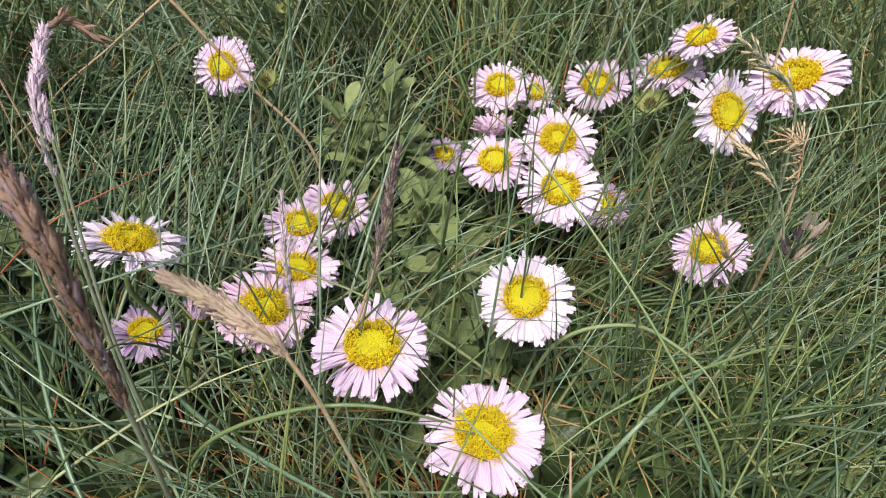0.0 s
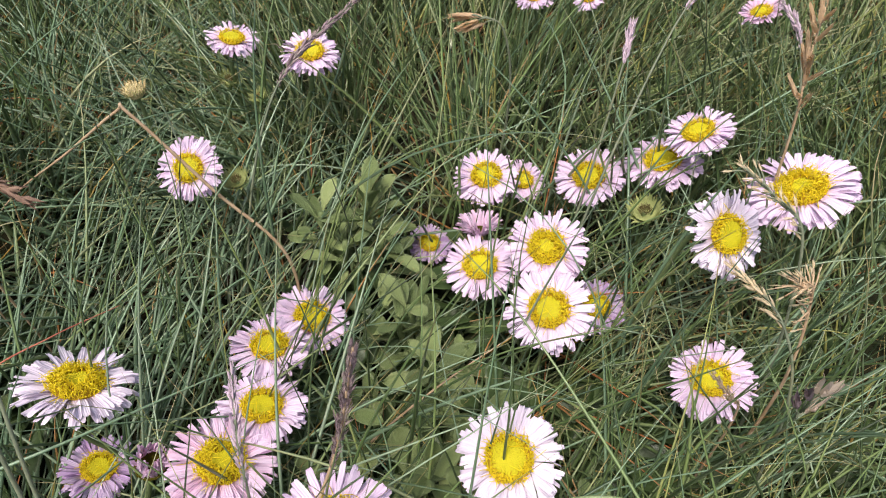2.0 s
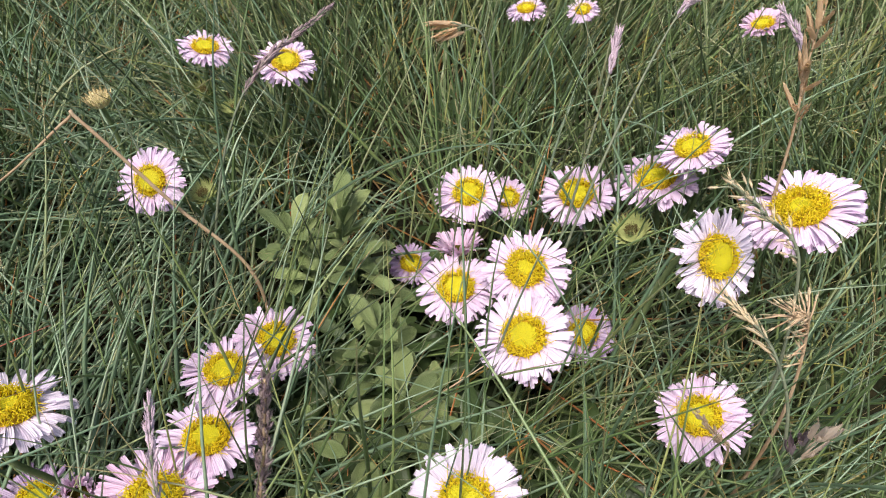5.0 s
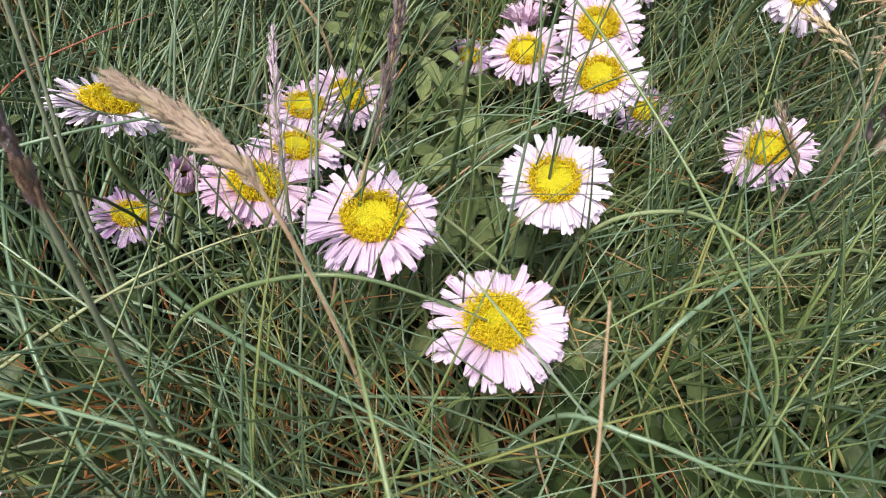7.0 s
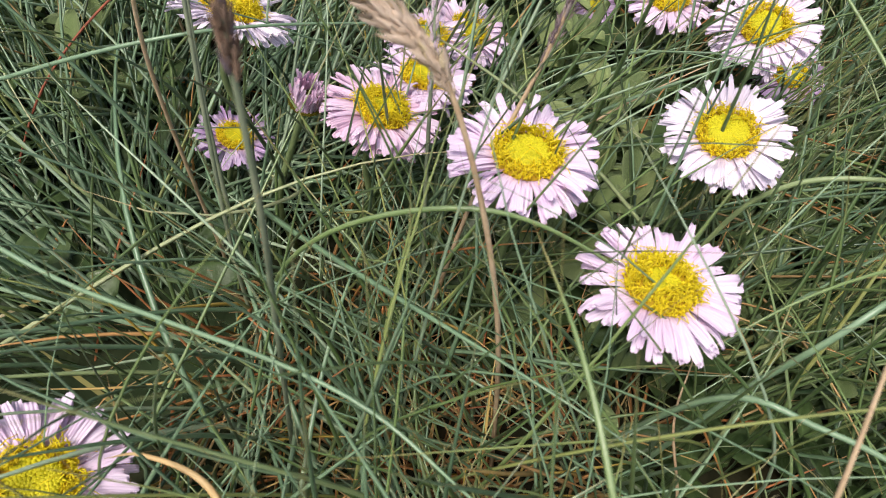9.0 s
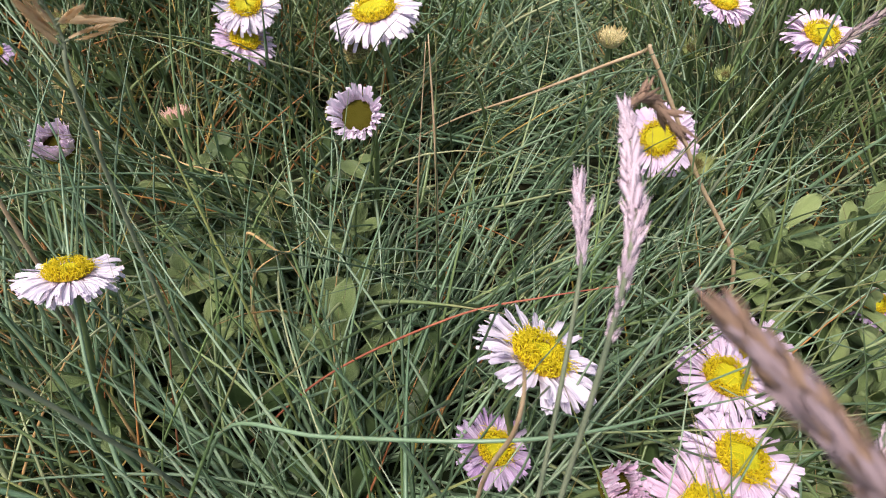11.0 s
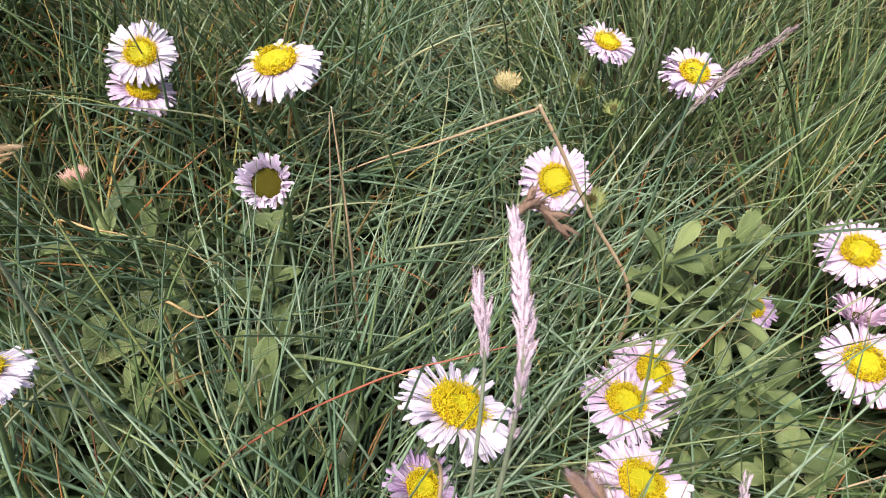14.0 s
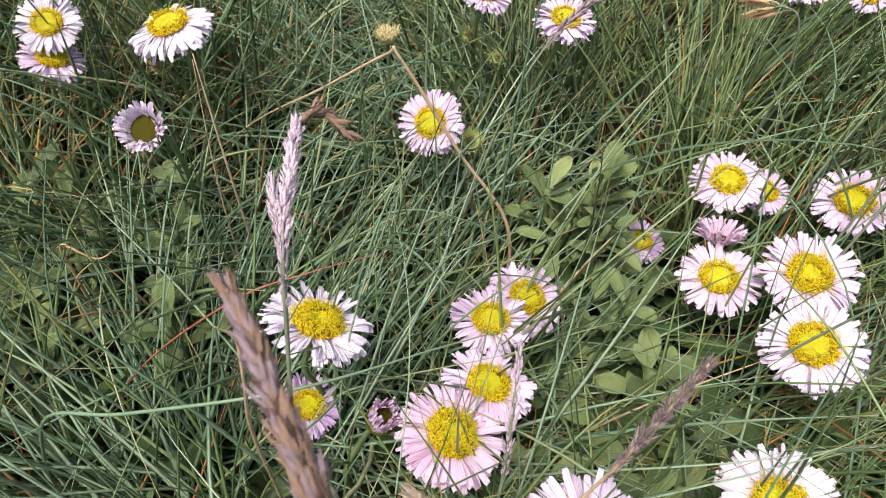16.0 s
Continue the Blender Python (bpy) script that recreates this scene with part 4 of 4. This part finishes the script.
hero_blade([(0.035, 0.110, 0.0), (0.040, 0.118, 0.08), (0.0487, 0.1198, 0.1077), (0.0672, 0.1181, 0.1200), (0.0776, 0.106, 0.1288), (0.0841, 0.0928, 0.1335), (0.0835, 0.0758, 0.1400)], 0.0017, GRASS_PALE, "pale green grass blade hooked over at its tip")
hero_blade([(0.040, 0.060, 0.0), (0.0507, 0.0716, 0.07), (0.06, 0.0779, 0.105), (0.0763, 0.0931, 0.115), (0.1151, 0.1271, 0.1), (0.1446, 0.1518, 0.085)], 0.0019, GRASS_BLUE, "thick pale bluish grass blade leaning over low leaves")
hero_blade([(0.022, 0.062, 0.0), (0.0343, 0.059, 0.095), (0.0549, 0.0524, 0.11), (0.0855, 0.0472, 0.105), (0.1298, 0.0563, 0.08)], 0.0017, GRASS_BLUE, "long pale bluish grass blade arching over low leaves")
for line in ([(-0.252, 0.150, 0.0), (-0.249, 0.156, 0.06), (-0.2479, 0.1587, 0.085), (-0.233, 0.1602, 0.080), (-0.225, 0.1708, 0.085)], [(-0.2213, 0.1634, 0.0), (-0.2213, 0.1634, 0.03), (-0.2256, 0.1605, 0.06), (-0.233, 0.1602, 0.080)], [(-0.243, 0.142, 0.0), (-0.2434, 0.1451, 0.05), (-0.2429, 0.1517, 0.07), (-0.233, 0.1602, 0.081)], [(-0.335, 0.178, 0.0), (-0.323, 0.1811, 0.07), (-0.2974, 0.1812, 0.080), (-0.2756, 0.1848, 0.080)], [(-0.343, 0.150, 0.0), (-0.3382, 0.156, 0.05), (-0.3191, 0.1623, 0.10), (-0.3255, 0.1656, 0.10)]):
    hero_blade(line, 0.0014, GRASS_DRY, "dry orange-brown grass blade, crooked")

# ---- low leaves and grass ----
g = np.random.default_rng(11)


def cleared(points, chance, wide=0.8):
    """Which lines stay: flower heads stand clear of the sward, so most blades that would lie over one are left out."""
    keep = np.ones(len(points), bool)
    for x, y, z, r in HEADS:
        up = np.array([-1.5 * (x + 0.1) if x < -0.1 else 0.0, -0.53, 0.80])
        up /= np.linalg.norm(up)
        d = points - np.array([x, y, z])
        h = d @ up
        off = np.linalg.norm(d - h[..., None] * up, axis=-1)
        hit = ((off < r * wide) & (h > -0.012) & (h < 0.2)).any(1)
        keep &= ~hit | (g.random(len(points)) > chance)
    return keep


def blades(name, base, heading, length, width, lean0, lean1, mat, label, clear=0.85, seg=8, rolled=True, bow=0.20, floor=0.004):
    """Many grass blades as one mesh: each leaves the ground at lean0 from upright and ends at lean1, tapering to a point. Rolled blades are wiry and round, the others flat."""
    n = len(base)
    s = np.linspace(0, 1, seg + 1)
    lean = lean0[:, None] + (lean1 - lean0)[:, None] * s[None] ** g.uniform(0.8, 2.2, n)[:, None]
    turn = heading[:, None] + bow * g.standard_t(3, n)[:, None] * s[None] ** 1.5 + 0.05 * g.normal(0, 1, n)[:, None] * np.sin(s[None] * 7)
    step = np.stack([np.sin(lean) * np.cos(turn), np.sin(lean) * np.sin(turn), np.cos(lean)], -1) * (length[:, None, None] / seg)
    p = np.concatenate([np.zeros((n, 1, 3)), np.cumsum(step[:, 1:], 1)], 1) + np.concatenate([base, np.zeros((n, 1))], 1)[:, None]
    p[..., 2] = np.where(p[..., 2] < floor, floor + 0.001 * g.random(p.shape[:2]), p[..., 2])
    p[:, 0, 2] = -0.004
    keep = cleared(p, clear)
    p, turn, width, n = p[keep], turn[keep], width[keep], int(keep.sum())
    ahead = np.gradient(p, axis=1)
    ahead /= np.linalg.norm(ahead, axis=-1, keepdims=True) + 1e-9
    spin = turn + np.pi / 2 + g.normal(0, 0.5, n)[:, None] + 0.5 * g.normal(0, 1, n)[:, None] * s[None]
    tilt = g.normal(0, 0.6, n)[:, None]
    side = np.stack([np.cos(spin) * np.cos(tilt), np.sin(spin) * np.cos(tilt), np.sin(tilt) + 0 * spin], -1)
    side -= ahead * (side * ahead).sum(-1, keepdims=True)
    side /= np.linalg.norm(side, axis=-1, keepdims=True) + 1e-9
    w = width[:, None] * np.maximum(0.05, (0.7 + 0.3 * np.minimum(1, s / 0.15)) * (1 - s ** 2.8))[None]
    rim = side * w[..., None] * 0.5
    if rolled:
        keel = np.cross(side, ahead) * w[..., None] * g.uniform(0.26, 0.46, n)[:, None, None]
        v = np.stack([p - rim, p + keel, p + rim, p - keel], 2)
        c, loop = 4, [0, 1, 2, 3, 0]
        across = np.array([1.0, 0.0, 1.0, 0.0])
    else:
        v = np.stack([p - rim, p + rim], 2)
        c, loop = 2, [0, 1]
        across = np.array([0.6, 0.6])
    verts = v.reshape(-1, 3).astype(np.float32)
    idx = np.arange(n * (seg + 1) * c).reshape(n, seg + 1, c)[:, :, loop]
    quads = np.stack([idx[:, :-1, :-1], idx[:, 1:, :-1], idx[:, 1:, 1:], idx[:, :-1, 1:]], -1).reshape(-1, 4).astype(np.int32)
    me = bpy.data.meshes.new(name)
    me.vertices.add(len(verts))
    me.vertices.foreach_set("co", verts.ravel())
    me.loops.add(quads.size)
    me.loops.foreach_set("vertex_index", quads.ravel())
    me.polygons.add(len(quads))
    me.polygons.foreach_set("loop_start", np.arange(0, quads.size, 4, dtype=np.int32))
    me.materials.append(mat)
    me.attributes.new("along", "FLOAT", "POINT").data.foreach_set("value", np.broadcast_to(s[None, :, None], v.shape[:3]).astype(np.float32).ravel())
    me.attributes.new("across", "FLOAT", "POINT").data.foreach_set("value", np.broadcast_to(across, v.shape[:3]).astype(np.float32).ravel())
    me.update(calc_edges=True)
    me.polygons.foreach_set("use_smooth", np.full(len(quads), True))
    return tagged(part(name, me), label, "grass", kind="stuff")


def combed(p):
    """The way the grass leans at each place: it lies in swathes, with a few strongly combed spots."""
    x, y = p[:, 0], p[:, 1]
    way = 2.2 * np.sin(11 * x + 5 * y + 0.7) + 1.9 * np.sin(13 * y - 7 * x + 2.1) + 0.9 * np.sin(31 * x + 23 * y)
    for cx, cy, r, heading in COMBED:
        near = np.exp(-((x - cx) ** 2 + (y - cy) ** 2) / r ** 2)
        way = way + near * (np.mod(radians(heading) - way + np.pi, 2 * np.pi) - np.pi)
    return way


def field(n, x0, x1, y0, y1, spread=0.0, tufts=0, stray=0.75):
    """n places in a stretch of ground with the way each blade leans; most of them gathered in tufts that lean together."""
    p = np.stack([g.uniform(x0, x1, n), g.uniform(y0, y1, n)], -1)
    h = combed(p) + g.normal(0, stray * 1.4, n)
    if tufts:
        c = np.stack([g.uniform(x0, x1, tufts), g.uniform(y0, y1, tufts)], -1)
        way = combed(c) + g.normal(0, 0.5, tufts)
        take = np.flatnonzero(g.random(n) < 0.75)
        which = g.integers(0, tufts, len(take))
        p[take] = c[which] + g.normal(0, spread, (len(take), 2))
        h[take] = way[which] + g.normal(0, stray, len(take))
    return p, h


def bare(p, spots):
    """Which places stay: it is thinner near leafy spots, given as x, y, radius and the share that goes."""
    keep = np.ones(len(p), bool)
    for x, y, r, share in spots:
        d = np.hypot(p[:, 0] - x, p[:, 1] - y)
        keep &= (d > r) | (g.random(len(p)) > share)
    return keep


X0, X1, Y0, Y1 = -0.80, 0.50, -0.14, 0.85
COMBED = ((-0.40, 0.08, 0.13, 180), (-0.33, 0.05, 0.08, 165), (-0.14, 0.16, 0.07, 38), (-0.18, 0.26, 0.09, -35), (0.13, 0.15, 0.08, 20))
LEAFY = ((0.0, 0.17, 0.05, 0.58), (-0.02, 0.235, 0.04, 0.62), (-0.045, 0.262, 0.036, 0.85), (0.02, 0.20, 0.03, 0.58), (-0.27, 0.145, 0.05, 0.58), (-0.229, 0.199, 0.03, 0.3), (-0.205, 0.152, 0.025, 0.4), (-0.285, 0.175, 0.04, 0.4))


def low_leaves():
    """Small rounded leaves that cover the ground between the grass."""
    places = np.concatenate([field(*f)[0] for f in ((1300, X0, X1, Y0, Y1), (420, 0.03, 0.26, 0.0, 0.2), (300, -0.34, -0.18, 0.06, 0.22), (300, -0.06, 0.06, 0.1, 0.28))])
    verts, faces, edge = [], [], []
    for x, y in places:
        if y < 0.10 and x < 0.05 and rng.random() < 0.7:
            continue
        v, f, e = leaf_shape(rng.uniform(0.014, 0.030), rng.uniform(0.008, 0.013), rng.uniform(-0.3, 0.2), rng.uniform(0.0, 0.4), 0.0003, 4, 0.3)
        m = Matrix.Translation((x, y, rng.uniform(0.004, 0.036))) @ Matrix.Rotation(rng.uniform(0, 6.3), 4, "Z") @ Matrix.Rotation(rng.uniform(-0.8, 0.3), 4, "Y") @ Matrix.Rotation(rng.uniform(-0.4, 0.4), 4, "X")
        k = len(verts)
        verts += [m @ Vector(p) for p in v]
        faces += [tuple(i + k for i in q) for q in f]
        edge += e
    tagged(part("low_leaves", mesh_of("low_leaves", verts, faces, [LEAF_LOW], True, None, across=edge)), "small rounded green leaves under the grass, colour darkened for shade", "ground cover", kind="stuff")


low_leaves()


UPRIGHT = ((0.06, 0.43, 0.13, 0.35), (0.22, 0.42, 0.12, 0.3))
MAT = ((-0.17, 0.26, 0.10, 0.55), (-0.19, 0.34, 0.08, 0.4))


def sown(name, n, area, length, width, lean0, bend, mat, label, tufts=0, spread=0.012, most=125, stray=0.75, **more):
    p, h = field(n, *area, spread, tufts, stray)
    keep = bare(p, LEAFY + UPRIGHT if mat is GRASS_BLUE else LEAFY + MAT)
    p, h = p[keep], h[keep]
    k = len(p)
    lean = np.radians(g.uniform(*lean0, k))
    return blades(name, p, h, g.uniform(*length, k), g.uniform(*width, k), lean, np.minimum(lean + np.radians(g.uniform(*bend, k)), radians(most)), mat, label, **more)


ALL = (X0, X1, Y0, Y1)
BACK = (X0, X1, 0.27, Y1)
FRONT = (X0, 0.06, Y0, 0.10)
WEST = (X0, -0.22, 0.0, 0.5)
OVER = (X0, X1, Y0, 0.42)
AMONG = (-0.15, 0.20, -0.04, 0.27)
sown("low_grass", 3300, ALL, (0.03, 0.08), (0.0010, 0.0025), (5, 55), (0, 60), GRASS_LOW, "short green grass close to the ground", clear=0.3, seg=5, rolled=False, tufts=500, spread=0.010)
sown("fescue_grass", 2960, ALL, (0.07, 0.15), (0.0010, 0.0022), (5, 48), (0, 55), GRASS, "fine wiry green fescue grass", clear=0.72, seg=7, tufts=340, spread=0.010)
sown("fescue_grass", 2890, BACK, (0.10, 0.20), (0.0011, 0.0027), (0, 32), (0, 45), GRASS_DEEP, "upright deep green fescue grass", clear=0.80, seg=7, tufts=280, spread=0.010)
sown("fescue_grass", 520, (-0.12, 0.34, 0.33, 0.62), (0.10, 0.19), (0.0011, 0.0022), (0, 30), (0, 45), GRASS_PALE, "upright pale green grass behind daisies", clear=0.8, seg=8, tufts=50)
sown("tall_grass", 1260, ALL, (0.10, 0.20), (0.0010, 0.0022), (15, 60), (0, 60), GRASS, "long arching green grass blades", clear=0.40, seg=10, tufts=240)
sown("fescue_grass", 340, (-0.30, -0.07, 0.16, 0.42), (0.08, 0.17), (0.0011, 0.0024), (15, 60), (5, 45), GRASS_PALE, "combed pale green grass", clear=0.85, seg=8, tufts=30)
sown("glaucous_grass", 630, (-0.30, -0.07, 0.16, 0.42), (0.08, 0.17), (0.0013, 0.0025), (15, 60), (5, 45), GRASS_BLUE, "combed mat of bluish grass", clear=0.85, seg=8, tufts=60)
sown("glaucous_grass", 1480, ALL, (0.09, 0.19), (0.0010, 0.0022), (8, 58), (0, 55), GRASS_BLUE, "long bluish grass blades", clear=0.40, seg=9, tufts=260)
sown("fescue_grass", 1250, WEST, (0.09, 0.17), (0.0011, 0.0025), (8, 42), (0, 40), GRASS_PALE, "upright green grass blades", clear=0.80, seg=8, tufts=90, stray=0.4)
sown("glaucous_grass", 700, WEST, (0.09, 0.17), (0.0013, 0.0028), (8, 42), (0, 40), GRASS_BLUE, "upright bluish grass blades", clear=0.80, seg=8, tufts=90, stray=0.4)
sown("glaucous_grass", 270, (-0.22, -0.10, 0.08, 0.20), (0.10, 0.18), (0.0011, 0.0022), (38, 66), (8, 30), GRASS_BLUE, "swathe of bluish grass combed to one side", clear=0.6, seg=9, tufts=12, stray=0.35)
sown("fescue_grass", 380, (0.05, 0.24, 0.08, 0.24), (0.06, 0.13), (0.0011, 0.0025), (5, 50), (0, 50), GRASS, "green grass between daisies and leaves", clear=0.45, seg=7, tufts=40)
sown("glaucous_grass", 1000, FRONT, (0.07, 0.16), (0.0010, 0.0022), (5, 50), (0, 45), GRASS_BLUE, "bluish grass blades", clear=0.75, seg=8, tufts=90)
sown("overlying_grass", 270, OVER, (0.14, 0.26), (0.0013, 0.0024), (25, 60), (25, 75), GRASS_BLUE, "long bluish blades lying over the sward", clear=0.1, seg=14, bow=0.4, most=150)
sown("overlying_grass", 230, OVER, (0.14, 0.26), (0.0011, 0.0022), (25, 58), (20, 75), GRASS_PALE, "long green blades lying over the sward", clear=0.1, seg=14, bow=0.4, most=150)
sown("standing_grass", 420, OVER, (0.14, 0.22), (0.0010, 0.0020), (0, 26), (0, 60), GRASS_BLUE, "tall slender bluish blades standing over daisies", clear=0.0, seg=10)
sown("standing_grass", 560, OVER, (0.14, 0.21), (0.0010, 0.0020), (0, 26), (0, 60), GRASS_DEEP, "tall slender green blades standing over daisies", clear=0.0, seg=10)
sown("standing_grass", 330, AMONG, (0.13, 0.20), (0.0008, 0.0016), (0, 30), (0, 50), GRASS_DEEP, "slender dark green blades standing before daisies", clear=0.0, seg=9)
sown("standing_grass", 170, AMONG, (0.14, 0.21), (0.0009, 0.0016), (0, 40), (0, 70), GRASS_BLUE, "slender bluish blades standing before daisies", clear=0.0, seg=10, bow=0.35, most=150)
sown("fescue_grass", 600, FRONT, (0.07, 0.15), (0.0009, 0.0020), (3, 40), (0, 40), GRASS, "upright green grass over dry thatch", clear=0.75, seg=7, tufts=60)
sown("dry_grass", 1260, ALL, (0.04, 0.13), (0.0008, 0.0020), (10, 75), (0, 40), GRASS_DRY, "dry orange and straw-coloured grass blades", clear=0.80, seg=6)
sown("dry_grass", 740, WEST, (0.05, 0.15), (0.0008, 0.0020), (5, 65), (0, 40), GRASS_DRY, "dry straw-coloured grass blades", clear=0.80, seg=6)
sown("dry_grass", 430, (-0.12, 0.06, -0.03, 0.12), (0.03, 0.10), (0.0008, 0.0018), (10, 75), (0, 40), GRASS_DRY, "dry orange grass blades over bare thatch", clear=0.9, seg=6)

PATCH = (-0.07, 0.07, 0.13, 0.26)
sown("dry_grass", 130, PATCH, (0.08, 0.17), (0.0008, 0.0016), (30, 66), (0, 30), GRASS_DRY, "straw and orange-brown stalks lying over leafy shoots", clear=0.5, seg=8)
sown("overlying_grass", 90, PATCH, (0.10, 0.19), (0.0009, 0.0016), (25, 60), (15, 60), GRASS_PALE, "thin pale green blades arching over leafy shoots", clear=0.5, seg=12, bow=0.4, most=145)


def meadow():
    """Coarser grass round the patch, thinner the farther it is."""
    n = 56000
    far = 0.45 + g.gamma(1.6, 0.85, n)
    a = g.uniform(0, 2 * np.pi, n)
    p = np.stack([far * np.cos(a) - 0.15, far * np.sin(a) + 0.35], -1)
    p = p[(p[:, 0] < X0 + 0.05) | (p[:, 0] > X1 - 0.05) | (p[:, 1] < Y0 + 0.03) | (p[:, 1] > Y1 - 0.05)]
    k = len(p)
    lean = np.radians(g.uniform(5, 50, k))
    blades("meadow_grass", p, g.uniform(0, 6.283, k), g.uniform(0.07, 0.15, k), g.uniform(0.002, 0.0045, k), lean, lean + np.radians(g.uniform(0, 50, k)), GRASS, "meadow grass round the daisy patch", clear=0.0, seg=5, rolled=False)


meadow()
